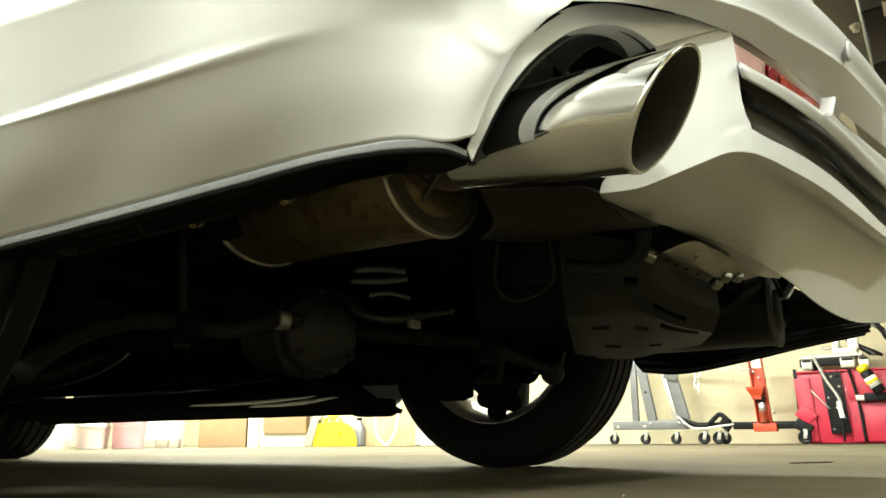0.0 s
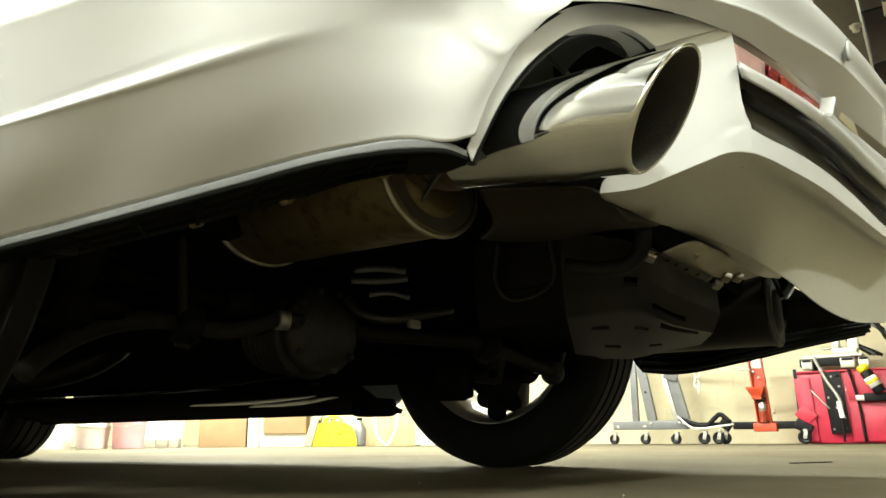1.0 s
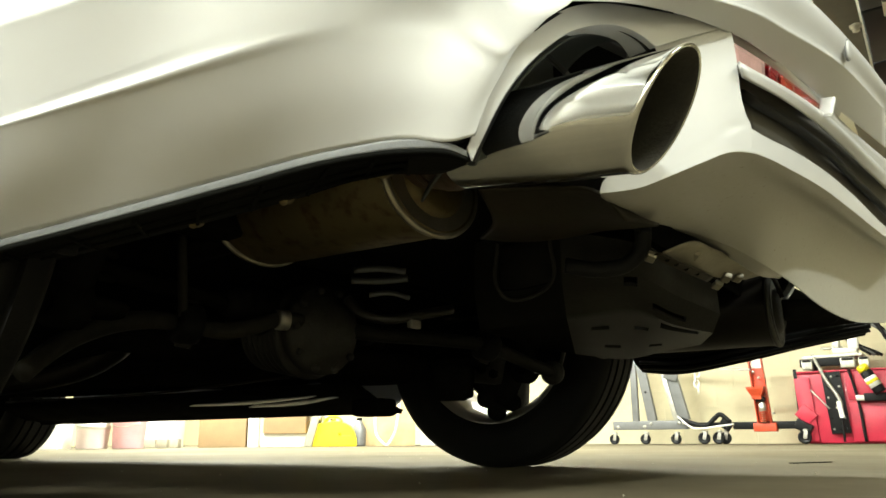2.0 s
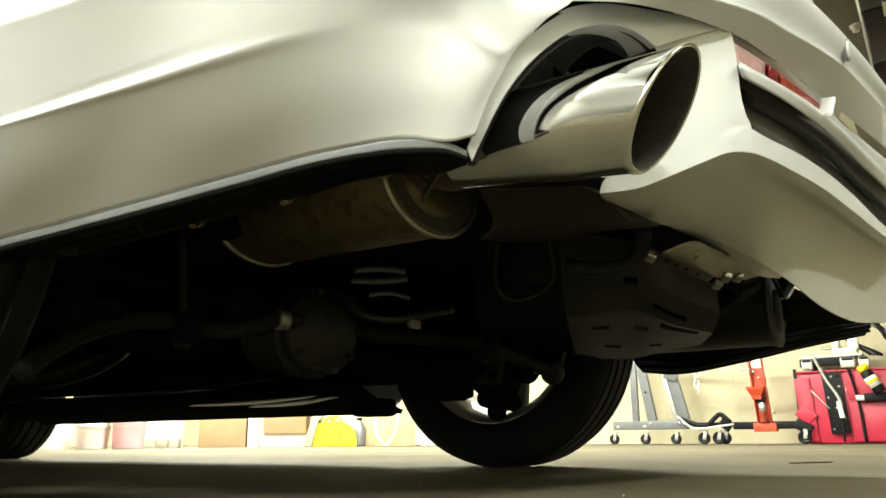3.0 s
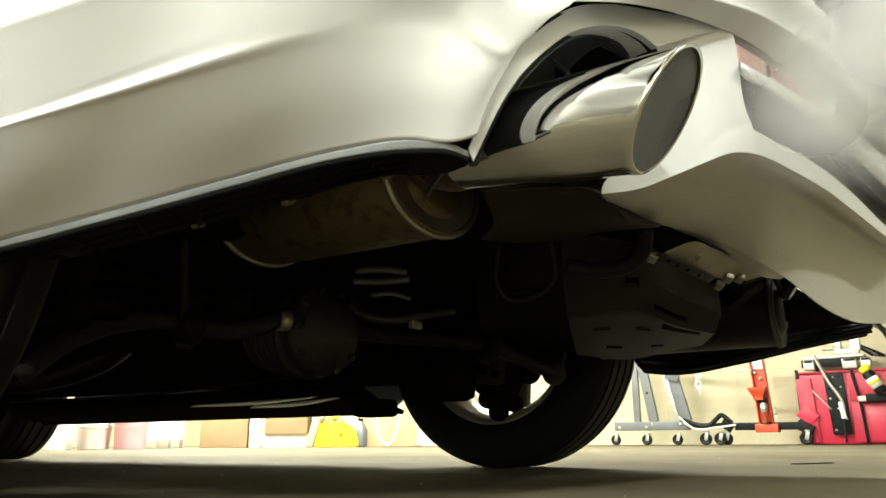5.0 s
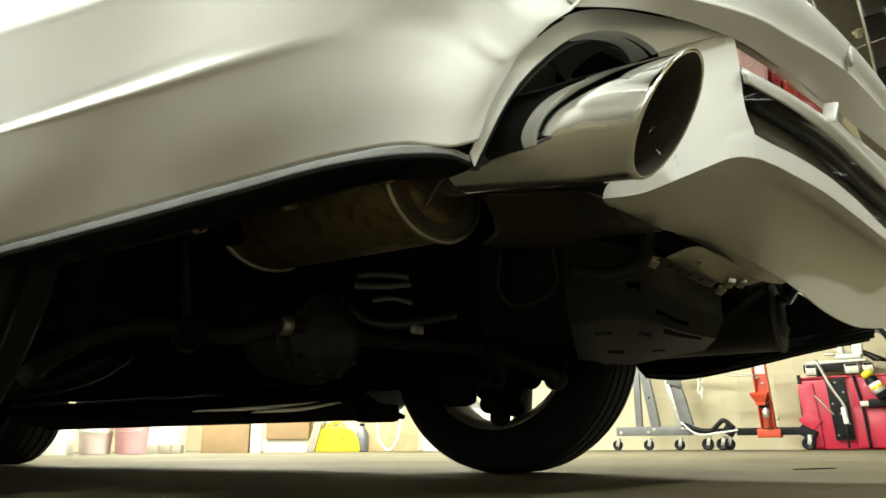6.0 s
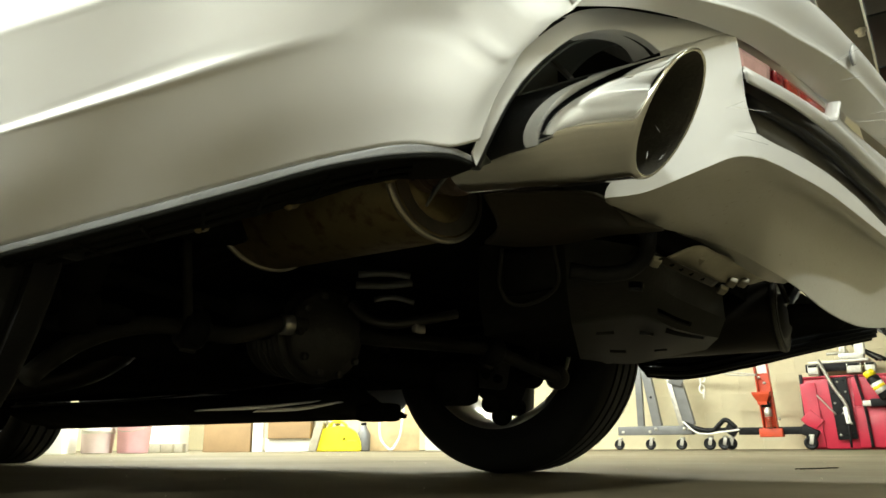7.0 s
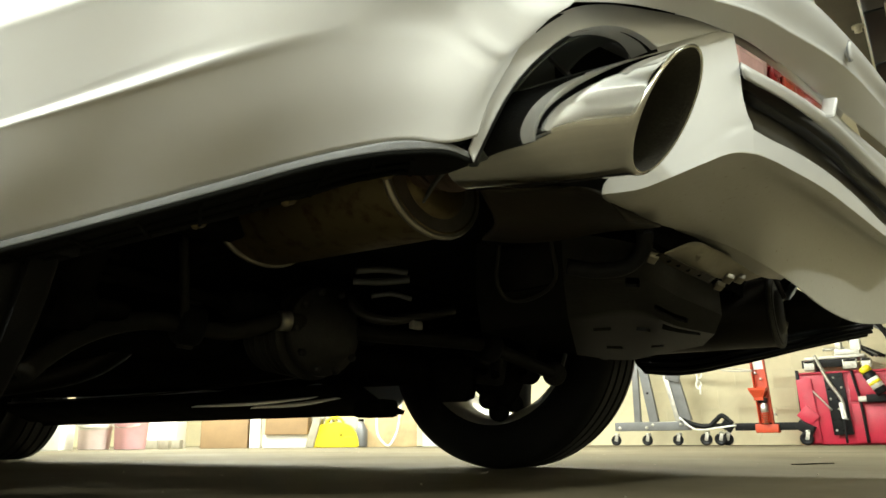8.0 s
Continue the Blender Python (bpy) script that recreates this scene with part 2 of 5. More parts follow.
REFL_0 = [(-0.3415, -0.8929, 0.4526), (-0.2601, -0.9057, 0.4643), (-0.1628, -0.9184, 0.477), (-0.0326, -0.9342, 0.4939)]
REFL_1 = [(-0.3309, -0.8919, 0.4347), (-0.2506, -0.9025, 0.4495), (-0.1532, -0.9162, 0.4653), (-0.0326, -0.93, 0.4854)]
SLOT_0 = [(-0.2997, -0.8833, 0.4414), (-0.1103, -0.9102, 0.4745), (0.0397, -0.9299, 0.4901), (0.2302, -0.9496, 0.5014), (0.551, -0.991, 0.5139)]
SLOT_1 = [(-0.2366, -0.8792, 0.3969), (-0.0741, -0.8957, 0.4083), (0.0905, -0.9144, 0.4166), (0.285, -0.9382, 0.4249), (0.5914, -0.9785, 0.4414)]
SLOTBAR_0 = [(-0.2956, -0.8864, 0.4166), (-0.1155, -0.9071, 0.4424), (0.0252, -0.9278, 0.4497), (0.2157, -0.9454, 0.458), (0.5252, -0.9848, 0.459)]
APRON_0 = [(-0.398, -0.628, 0.34), (-0.379, -0.656, 0.339), (-0.369, -0.705, 0.334), (-0.376, -0.759, 0.314), (-0.336, -0.77, 0.291)]
APRON_1 = [(-0.22, -0.523, 0.339), (-0.193, -0.56, 0.335), (-0.177, -0.62, 0.333), (-0.173, -0.682, 0.335), (-0.178, -0.728, 0.33)]
TRAY_0 = [(-0.156, -0.475, 0.353), (-0.156, -0.532, 0.356), (-0.152, -0.625, 0.344), (-0.116, -0.705, 0.324), (-0.002, -0.722, 0.314), (0.117, -0.744, 0.301)]
TRAY_1 = [(-0.108, -0.443, 0.288), (-0.102, -0.504, 0.28), (-0.1, -0.602, 0.287), (-0.073, -0.679, 0.29), (0.027, -0.71, 0.274), (0.129, -0.742, 0.258)]
TRAY_2 = [(-0.041, -0.411, 0.242), (-0.033, -0.479, 0.246), (-0.023, -0.57, 0.252), (0.013, -0.645, 0.258), (0.083, -0.685, 0.241), (0.16, -0.721, 0.234)]
TRAY_3 = [(0.093, -0.388, 0.245), (0.184, -0.408, 0.234), (0.237, -0.463, 0.224), (0.286, -0.531, 0.216), (0.274, -0.609, 0.224), (0.244, -0.678, 0.227)]
PLATE_0 = [(-0.145, -0.745, 0.301), (-0.13, -0.772, 0.313), (-0.059, -0.787, 0.317), (0.13, -0.806, 0.313)]
PLATE_1 = [(-0.111, -0.74, 0.304), (-0.047, -0.757, 0.295), (0.033, -0.767, 0.297), (0.129, -0.784, 0.309)]
SWAY = [(-0.542, -0.003, 0.164), (-0.51, 0.012, 0.19), (-0.47, 0.012, 0.22), (-0.423, 0.006, 0.243), (-0.362, 0.001, 0.258), (-0.301, -0.016, 0.258), (-0.236, -0.034, 0.252), (-0.194, -0.047, 0.263), (-0.144, -0.055, 0.281), (-0.059, -0.07, 0.281), (0.065, -0.102, 0.274), (0.194, -0.146, 0.275), (0.331, -0.199, 0.27), (0.449, -0.232, 0.243), (0.535, -0.257, 0.222)]
LINK_L = [(-0.352, -0.056, 0.39), (-0.319, -0.03, 0.266)]
HOSE = [(-0.036, -0.124, 0.326), (-0.031, -0.155, 0.296), (-0.006, -0.187, 0.286), (0.037, -0.219, 0.294), (0.109, -0.259, 0.313)]
HOSE2 = [(-0.156, -0.616, 0.299), (-0.134, -0.655, 0.292), (-0.119, -0.689, 0.298), (-0.122, -0.711, 0.315), (-0.136, -0.72, 0.338)]
PIPE_R = [(0.478, -0.765, 0.309), (0.537, -0.801, 0.316), (0.626, -0.84, 0.315)]
BOLTS = [(-0.568, -0.634, 0.307), (-0.599, -0.544, 0.291), (-0.629, -0.457, 0.277), (-0.675, -0.271, 0.253), (-0.565, -0.167, 0.274)]
RLIP_0 = [(0.851, -0.337, 0.301), (0.854, -0.428, 0.289), (0.822, -0.604, 0.295), (0.798, -0.76, 0.309), (0.783, -0.886, 0.314)]
RLIP_1 = [(0.795, -0.365, 0.262), (0.818, -0.452, 0.256), (0.784, -0.611, 0.27), (0.758, -0.763, 0.287), (0.75, -0.888, 0.302)]
RLIP_2 = [(0.789, -0.382, 0.238), (0.802, -0.454, 0.232), (0.768, -0.612, 0.245), (0.75, -0.762, 0.268), (0.74, -0.885, 0.287)]
SKIRT_0 = [(0.444, -0.631, 0.446), (0.568, -0.711, 0.423), (0.716, -0.781, 0.378), (0.81, -0.833, 0.35), (0.906, -0.896, 0.339)]
SKIRT_1 = [(0.905, -0.339, 0.334), (0.908, -0.516, 0.308), (0.901, -0.654, 0.308), (0.898, -0.782, 0.317), (0.905, -0.888, 0.323)]
SIDE_0 = [(-0.784, -0.292, 0.23), (-0.763, -0.383, 0.238), (-0.727, -0.486, 0.255), (-0.691, -0.576, 0.273), (-0.652, -0.659, 0.291), (-0.625, -0.703, 0.298), (-0.603, -0.73, 0.297), (-0.588, -0.743, 0.304)]
SIDE_1 = [(-0.8193, -0.3676, 0.265), (-0.7978, -0.446, 0.2707), (-0.7592, -0.5307, 0.2865), (-0.7238, -0.6132, 0.3018), (-0.678, -0.6808, 0.3227), (-0.636, -0.722, 0.334), (-0.601, -0.75, 0.325), (-0.5905, -0.7585, 0.3339)]
LIP_TOP = [(-0.784, -0.292, 0.23), (-0.763, -0.383, 0.238), (-0.727, -0.486, 0.255), (-0.691, -0.576, 0.273), (-0.652, -0.659, 0.291), (-0.625, -0.703, 0.298), (-0.604, -0.726, 0.297), (-0.582, -0.731, 0.296)]
LIP_LOW = [(-0.782, -0.288, 0.226), (-0.761, -0.38, 0.233), (-0.726, -0.484, 0.249), (-0.689, -0.575, 0.267), (-0.651, -0.658, 0.285), (-0.623, -0.702, 0.291), (-0.602, -0.725, 0.292), (-0.579, -0.73, 0.292)]
LIP_IN = [(-0.717, -0.114, 0.246), (-0.69, -0.228, 0.247), (-0.652, -0.365, 0.263), (-0.63, -0.457, 0.273), (-0.601, -0.544, 0.287), (-0.568, -0.636, 0.304), (-0.556, -0.688, 0.298), (-0.57, -0.722, 0.294)]
TOP_0 = [(-0.571, -0.8206, 0.4031), (-0.522, -0.8446, 0.4188), (-0.4492, -0.87, 0.4368), (-0.364, -0.8948, 0.4515), (-0.2062, -0.9139, 0.4814), (-0.0232, -0.9363, 0.5087), (0.3922, -0.9881, 0.5633)]
STRIP_0 = [(0.6177, 1.142, 0.1969), (0.6117, 0.8385, 0.1996), (0.6009, 0.556, 0.2044)]
STRIP_1 = [(0.6271, 1.1841, 0.1927), (0.6326, 0.861, 0.1903), (0.6112, 0.6008, 0.1998)]
SIDE_2 = [(-0.8387, -0.4071, 0.2883), (-0.818, -0.4825, 0.296), (-0.7856, -0.5665, 0.3123), (-0.7509, -0.6416, 0.332), (-0.7012, -0.7004, 0.3593), (-0.6336, -0.7415, 0.3778), (-0.597, -0.774, 0.356), (-0.5876, -0.779, 0.3651)]
VAL_2 = [(-0.3652, -0.7552, 0.3111), (-0.2963, -0.7578, 0.3092), (-0.2235, -0.7575, 0.3192), (-0.1585, -0.7643, 0.3264), (-0.0756, -0.7833, 0.3287), (-0.04, -0.8094, 0.3168), (-0.0117, -0.8305, 0.3023), (0.0592, -0.8483, 0.2915), (0.2341, -0.8686, 0.2742), (0.4438, -0.8856, 0.2758), (0.8433, -0.9227, 0.3152), (1.0177, -0.9439, 0.3306)]
SIDE_4 = [(-0.8587, -0.4362, 0.3507), (-0.8413, -0.5139, 0.3544), (-0.8098, -0.5954, 0.3698), (-0.7746, -0.664, 0.4003), (-0.7229, -0.7274, 0.4144), (-0.6381, -0.7752, 0.4183), (-0.591, -0.7955, 0.3871), (-0.58, -0.805, 0.389)]
SIDE_5 = [(-0.8817, -0.4257, 0.5335), (-0.8585, -0.5007, 0.5267), (-0.8122, -0.5669, 0.5523), (-0.7577, -0.6263, 0.5748), (-0.6864, -0.7027, 0.5691), (-0.6191, -0.7855, 0.4803), (-0.5799, -0.8106, 0.4002), (-0.572, -0.82, 0.4)]
RING_OUT = [(-0.5836, -0.7316, 0.2973), (-0.5852, -0.7413, 0.3126), (-0.5836, -0.761, 0.349), (-0.5813, -0.7704, 0.3643), (-0.5662, -0.7909, 0.3952), (-0.5429, -0.809, 0.4167), (-0.5132, -0.8221, 0.4312), (-0.4557, -0.85, 0.4445), (-0.4171, -0.8718, 0.4497), (-0.3645, -0.8965, 0.4573)]
RING_IN = [(-0.5769, -0.732, 0.2889), (-0.5767, -0.7445, 0.3096), (-0.5758, -0.7613, 0.3356), (-0.5717, -0.7723, 0.3522), (-0.5559, -0.7906, 0.379), (-0.5366, -0.8051, 0.3988), (-0.5132, -0.8208, 0.4113), (-0.4815, -0.8342, 0.4192), (-0.4577, -0.8433, 0.4166), (-0.4465, -0.8469, 0.4134)]
RING_DEEP = [(-0.5398, -0.7102, 0.3025), (-0.5397, -0.7237, 0.3247), (-0.5388, -0.7418, 0.3526), (-0.5347, -0.7539, 0.3703), (-0.5188, -0.774, 0.3985), (-0.4992, -0.7901, 0.419), (-0.4752, -0.8074, 0.4315), (-0.4428, -0.8222, 0.439), (-0.4183, -0.8322, 0.4356), (-0.4068, -0.8362, 0.432)]
VAL_C = [(-0.477, -0.7981, 0.276), (-0.4377, -0.8186, 0.288), (-0.4049, -0.8399, 0.3055), (-0.3754, -0.8612, 0.3227), (-0.3498, -0.8792, 0.3364), (-0.3189, -0.8936, 0.3426), (-0.2871, -0.9022, 0.3456), (-0.2223, -0.9138, 0.3503), (-0.101, -0.9293, 0.3611), (0.0371, -0.942, 0.3713), (0.352, -0.9679, 0.3951), (0.4933, -0.9832, 0.4035)]
VAL_1 = [(-0.4496, -0.7878, 0.284), (-0.3915, -0.7959, 0.296), (-0.3277, -0.8047, 0.3135), (-0.27, -0.8271, 0.3307), (-0.2014, -0.8441, 0.3444), (-0.1443, -0.8569, 0.3506), (-0.0962, -0.8669, 0.3536), (0.0012, -0.8768, 0.3583), (0.1787, -0.8895, 0.3691), (0.3827, -0.9055, 0.3793), (0.7743, -0.9396, 0.4031), (0.945, -0.9593, 0.4115)]
SIDE_3 = [(-0.8374, -0.4023, 0.2956), (-0.8168, -0.4781, 0.3023), (-0.785, -0.5646, 0.3188), (-0.7516, -0.6431, 0.3363), (-0.7032, -0.7014, 0.3621), (-0.6332, -0.7455, 0.3829), (-0.597, -0.778, 0.36), (-0.5863, -0.782, 0.3696)]
FLANK_0 = [(-0.438, -0.8436, 0.4202), (-0.413, -0.8613, 0.4332), (-0.389, -0.8791, 0.4453), (-0.3645, -0.8965, 0.4573)]
FLANK_1 = [(-0.4264, -0.8451, 0.3965), (-0.4005, -0.8631, 0.4074), (-0.3765, -0.8803, 0.4168), (-0.3517, -0.8961, 0.4265)]
FLANK_2 = [(-0.42, -0.8435, 0.3713), (-0.3936, -0.861, 0.378), (-0.3671, -0.8789, 0.3841), (-0.3398, -0.8944, 0.3912)]
FLANK_3 = [(-0.4178, -0.8405, 0.3495), (-0.3909, -0.8584, 0.3575), (-0.3629, -0.8776, 0.3657), (-0.3303, -0.8955, 0.3761)]
FLANK_4 = [(-0.4239, -0.832, 0.3231), (-0.3945, -0.8527, 0.3402), (-0.3646, -0.8744, 0.3555), (-0.3242, -0.8967, 0.3709)]
VAL_0 = [(-0.4771, -0.7982, 0.2769), (-0.4383, -0.8192, 0.2941), (-0.4059, -0.841, 0.3148), (-0.3768, -0.8628, 0.3359), (-0.3516, -0.8811, 0.3515), (-0.3218, -0.8968, 0.3664), (-0.2971, -0.9032, 0.3657), (-0.2247, -0.9167, 0.372), (-0.1034, -0.9324, 0.3833), (0.0348, -0.9452, 0.394), (0.3506, -0.9703, 0.4121), (0.4918, -0.9857, 0.4211)]
STRIP_2 = [(0.6361, 0.8648, 0.1887), (0.6303, 0.6794, 0.1913), (0.6122, 0.498, 0.1994)]
STRIP_3 = [(0.6523, 0.9094, 0.1815), (0.6514, 0.6878, 0.1819), (0.6169, 0.4799, 0.1972)]
FLANGE = [(-0.1227, -0.7538, 0.3351), (-0.0352, -0.7726, 0.3314), (0.0025, -0.796, 0.3123), (0.0319, -0.8169, 0.2956), (0.103, -0.8357, 0.2974)]
STRIP_4 = [(-0.1504, -0.7438, 0.3), (-0.1076, -0.7564, 0.2934), (-0.0081, -0.7707, 0.2905)]
STRIP_5 = [(-0.1488, -0.7301, 0.2979), (-0.0987, -0.7467, 0.2889), (0.0004, -0.7588, 0.2862)]
ROOF_0 = [(-0.5392, -0.8011, 0.3963), (-0.5255, -0.8126, 0.4059), (-0.5096, -0.8225, 0.4125), (-0.4818, -0.8333, 0.4193), (-0.4583, -0.8425, 0.4171), (-0.4454, -0.8466, 0.4134)]
ROOF_1 = [(-0.5131, -0.7938, 0.4098), (-0.4913, -0.8017, 0.42), (-0.4716, -0.8108, 0.4236), (-0.4478, -0.8145, 0.4269), (-0.4297, -0.8142, 0.4267), (-0.418, -0.8131, 0.4265)]


# painted rear bumper: side, exhaust surround, valance, upper band
def between(a, b, s):
    return [Vector(p).lerp(Vector(q), s) for p, q in zip(a, b)]


def fading(a, b, start, end):
    """Between two rails, nearer to one at the first point and to the other at the last."""
    return [Vector(p).lerp(Vector(q), start + (end - start) * k / (len(a) - 1)) for k, (p, q) in enumerate(zip(a, b))]


SIDES = [SIDE_0, SIDE_1, fading(SIDE_1, SIDE_2, 0.97, 0.6), SIDE_2, SIDE_3, fading(SIDE_3, SIDE_4, 0.03, 0.35), fading(SIDE_3, SIDE_4, 0.95, 0.75), SIDE_4, fading(SIDE_4, SIDE_5, 0.03, 0.3), SIDE_5, SIDE_6]
bumper = part("bumper_side", loft(SIDES, 70, 100, 0.003), PAINT, car)
part("bumper_side", loft(SIDES[2:], 40, 40, 0.003, True), PAINT, car)
surround = part("exhaust_surround", loft([RING_OUT, between(RING_OUT, RING_IN, 0.12), between(RING_OUT, RING_IN, 0.9), RING_IN], 90, 12, 0.002), PAINT, car)
FLANKS = [FLANK_0, FLANK_1, FLANK_2, FLANK_3, FLANK_4, VAL_0[:6], VAL_C[:6]]
part("flank", loft(FLANKS, 70, 80), PAINT, surround)
part("surround_return", loft([RING_IN, between(RING_IN, RING_DEEP, 0.25)], 80, 3), PAINT, surround)
part("surround_roof", loft([ROOF_0, ROOF_1], 40, 5), PAINT, surround)
deeper = [[Vector(v) + Vector((0.006, 0.0075, 0.002)) for v in q] for q in (RING_OUT, RING_IN)]
part("inner_skin", loft([*deeper, between(RING_IN, RING_DEEP, 0.3), RING_DEEP], 60, 16), PLASTIC, surround, "bare black plastic back of the surround")
part("valance_edge", loft([VAL_0[5:], between(VAL_0, VAL_C, 0.5)[5:], VAL_C[5:]], 70, 8), PAINT, surround)
valance = part("valance", loft([VAL_C, between(VAL_C, VAL_1, 0.12), VAL_1, between(VAL_1, VAL_2, 0.9), VAL_2], 80, 40, 0.002), SHADED_SPECKED, car)
part("valance_flange", loft([VAL_2[3:8], FLANGE], 24, 3), SHADED_SPECKED, valance)
TOP_ROLL = [Vector(v) + Vector((0.0, 0.03, 0.03)) for v in TOP_2]
upper = part("upper_bumper", loft([TOP_0, between(TOP_0, TOP_1, 0.5), between(TOP_0, TOP_1, 0.93), TOP_1, between(TOP_1, TOP_2, 0.1), TOP_2, TOP_ROLL, TOP_3], 60, 63, 0.003), PAINT, car)
inward = Vector((0.014, 0.012, 0.004))
part("inner_skin", loft([[Vector(v) + inward for v in q[4:]] for q in (SIDE_0, SIDE_1, SIDE_2, SIDE_3, SIDE_4, SIDE_5)], 30, 30), PLASTIC, bumper)
part("inner_skin", loft([[Vector(v) + inward for v in q] for q in SIDES[3:7]], 30, 30, 0, True), UNDER, car)
ledge = part("ledge", loft([LEDGE_0, LEDGE_1, LEDGE_2], 30, 8, 0.003), PAINT, car)
part("recess_panel", loft([RECESS_0, RECESS_1], 24, 4, 0.003), PAINT, upper)
reflector = part("reflector", loft([REFL_0, REFL_1], 20, 4, 0.006), REDLENS, upper, "red rear reflector lens with pale glare painted at its left")
lens = [[v - (v - EYE) * 0.014 for v in spline(q, 20)] for q in (REFL_0, REFL_1)]
part("lens_divider", loft([q[8:11] for q in lens], 3, 2, 0.003), DARKRED, reflector)
# Glare on the lens, laid on as a pale piece.
part("glare_lens", loft([q[0:8] for q in lens], 8, 4, 0.003), PALELENS, reflector)
part("amber_lens", loft([q[11:15] for q in lens], 8, 4, 0.003), AMBERLENS, reflector)
part("end_block", box(0.006, 0.018, 0.027, Matrix.Translation(Vector((-0.058, -0.943, 0.479))) @ pose(0, 0, 0, 10, 12, -8), 0.003), PAINT, upper)
part("grille_slot", loft([SLOT_0, SLOT_1], 24, 4, 0.003), SLOTMAT, car, "matt black slot under the reflector")
part("slot_ridge", tube(SLOTBAR_0, 0.006, 8, 24), PLASTIC, car)
cap_at = Vector(TOP_1[5]).lerp(Vector(TOP_2[5]), 0.45)
cap_up = (Vector(TOP_1[6]) - Vector(TOP_1[4])).cross(Vector(TOP_2[5]) - Vector(TOP_1[5]))
cap_up *= -1 if cap_up.y > 0 else 1
cap_at += cap_up.normalized() * 0.008
cap = part("tow_eye_cover", turned([(0.0, 0.0015), (0.011, 0.0014), (0.0126, 0.0), (0.0126, -0.004)], 32, along(cap_at, cap_at + cap_up)), PAINT, upper)
part("gap_ring", turned([(0.013, -0.002), (0.0136, 0.0004), (0.0145, -0.002)], 32, along(cap_at, cap_at + cap_up)), TRIM, cap)

# dark plastic lip with its grid of ribs and fixing bolts
liner = part("lip_liner", loft([LIP_LOW, LIP_IN], 40, 6, 0.004), LINER, car, "black ribbed plastic lip under the bumper")
edge = spline(LIP_LOW, 48)
part("lip_edge", loft([LIP_TOP, LIP_LOW], 48, 4, 0.004), TRIM, liner, "grey edge of the lip")
part("lip_liner", loft([RLIP_0, RLIP_1, RLIP_2], 40, 8, 0.012), LINER, car, "black plastic lip under the bumper")
for a, b, s in ((RLIP_0, RLIP_1, 0.4), (RLIP_1, RLIP_2, 0.1), (RLIP_1, RLIP_2, 0.7)):
    part("rib", tube([Vector(p) + Vector((-0.012, -0.012, -0.002)) for p in between(a, b, s)], 0.005, 6, 30), PLASTIC, car)
part("inner_skirt", loft([SKIRT_0, SKIRT_1], 24, 8, 0.004), UNDER, car)
inner = spline(LIP_IN, 48)
for k in range(3, 36, 4):
    a, b = edge[k] + Vector((0, 0, -0.005)), inner[min(48, k + 2)] + Vector((0, 0, -0.005))
    part("rib", box(0.003, 0.004, (b - a).length * 0.8, along(a, b) @ pose(0, 0, (b - a).length / 2)), LINER, liner, smooth=False)
for s in (0.38, 0.7):
    part("rib", tube([a.lerp(b, s) + Vector((-0.001, 0, -0.0055)) for a, b in list(zip(edge, inner))[:37:6]], 0.0022, 6, 30), LINER, liner)
for p in BOLTS:
    p = Vector(p) + Vector((0, 0, -0.005))
    b = part("bolt", turned([(0.0, -0.004), (0.003, -0.004), (0.0042, -0.002), (0.0045, 0.0), (0.0094, 0.0015), (0.0098, 0.003), (0.0, 0.004)], 16, along(p + (EYE - p) * 0.012, p + Vector((0.25, 0.15, 1)))), STEEL, liner)

# slash-cut exhaust tip with a dark bore
TIP_M, TIP_AX, TIP_N, TIP_R = Vector((-0.5329, -0.8756, 0.3103)), Vector((-0.1973, -0.9674, -0.159)).normalized(), Vector((0.0664, -0.8103, -0.5822)).normalized(), 0.0442


def slash_tube(rings, n=72):
    """A tube on the tip's axis; each ring is (radius, metres before the mouth), cut parallel to the mouth near it."""
    bm = bmesh.new()
    s = TIP_AX.cross(Vector((0, 0, 1))).normalized()
    w = s.cross(TIP_AX)
    made = []
    for r, back, cut in rings:
        ring = []
        for k in range(n):
            a = 2 * math.pi * k / n
            v = (s * math.cos(a) + w * math.sin(a)) * r
            ring.append(bm.verts.new(TIP_M + v - TIP_AX * (back + cut * v.dot(TIP_N) / TIP_AX.dot(TIP_N))))
        made.append(ring)
    for a, b in zip(made, made[1:]):
        for k in range(n):
            bm.faces.new((a[k], a[(k + 1) % n], b[(k + 1) % n], b[k]))
    return bm


R_ = TIP_R
tip = part("exhaust_tip", slash_tube([(R_ * 0.94, 0.205, 0), (R_ * 0.95, 0.18, 0.1), (R_ * 0.97, 0.12, 0.6), (R_, 0.05, 1), (R_, 0.008, 1), (R_ + 0.0008, 0.004, 1), (R_ + 0.0006, 0.0008, 1), (R_ - 0.0008, -0.0008, 1), (R_ - 0.0022, 0.0002, 1)]), CHROME, car, "polished slash-cut exhaust tip")
part("bore", slash_tube([(R_ - 0.0022, 0.0002, 1), (R_ - 0.0032, 0.004, 1), (R_ - 0.005, 0.03, 1), (R_ - 0.006, 0.12, 0.5), (R_ - 0.007, 0.19, 0.1), (0.02, 0.20, 0), (0.001, 0.20, 0)]), SOOT, tip, "sooty inside of the tip")
TIP_BACK = TIP_M - TIP_AX * 0.205

# silencer with rolled end rims, stub pipe, clamp
MUF, MUF_AX = Vector((-0.2978, -0.5024, 0.3976)), Vector((0.068, 0.997, 0.038)).normalized()


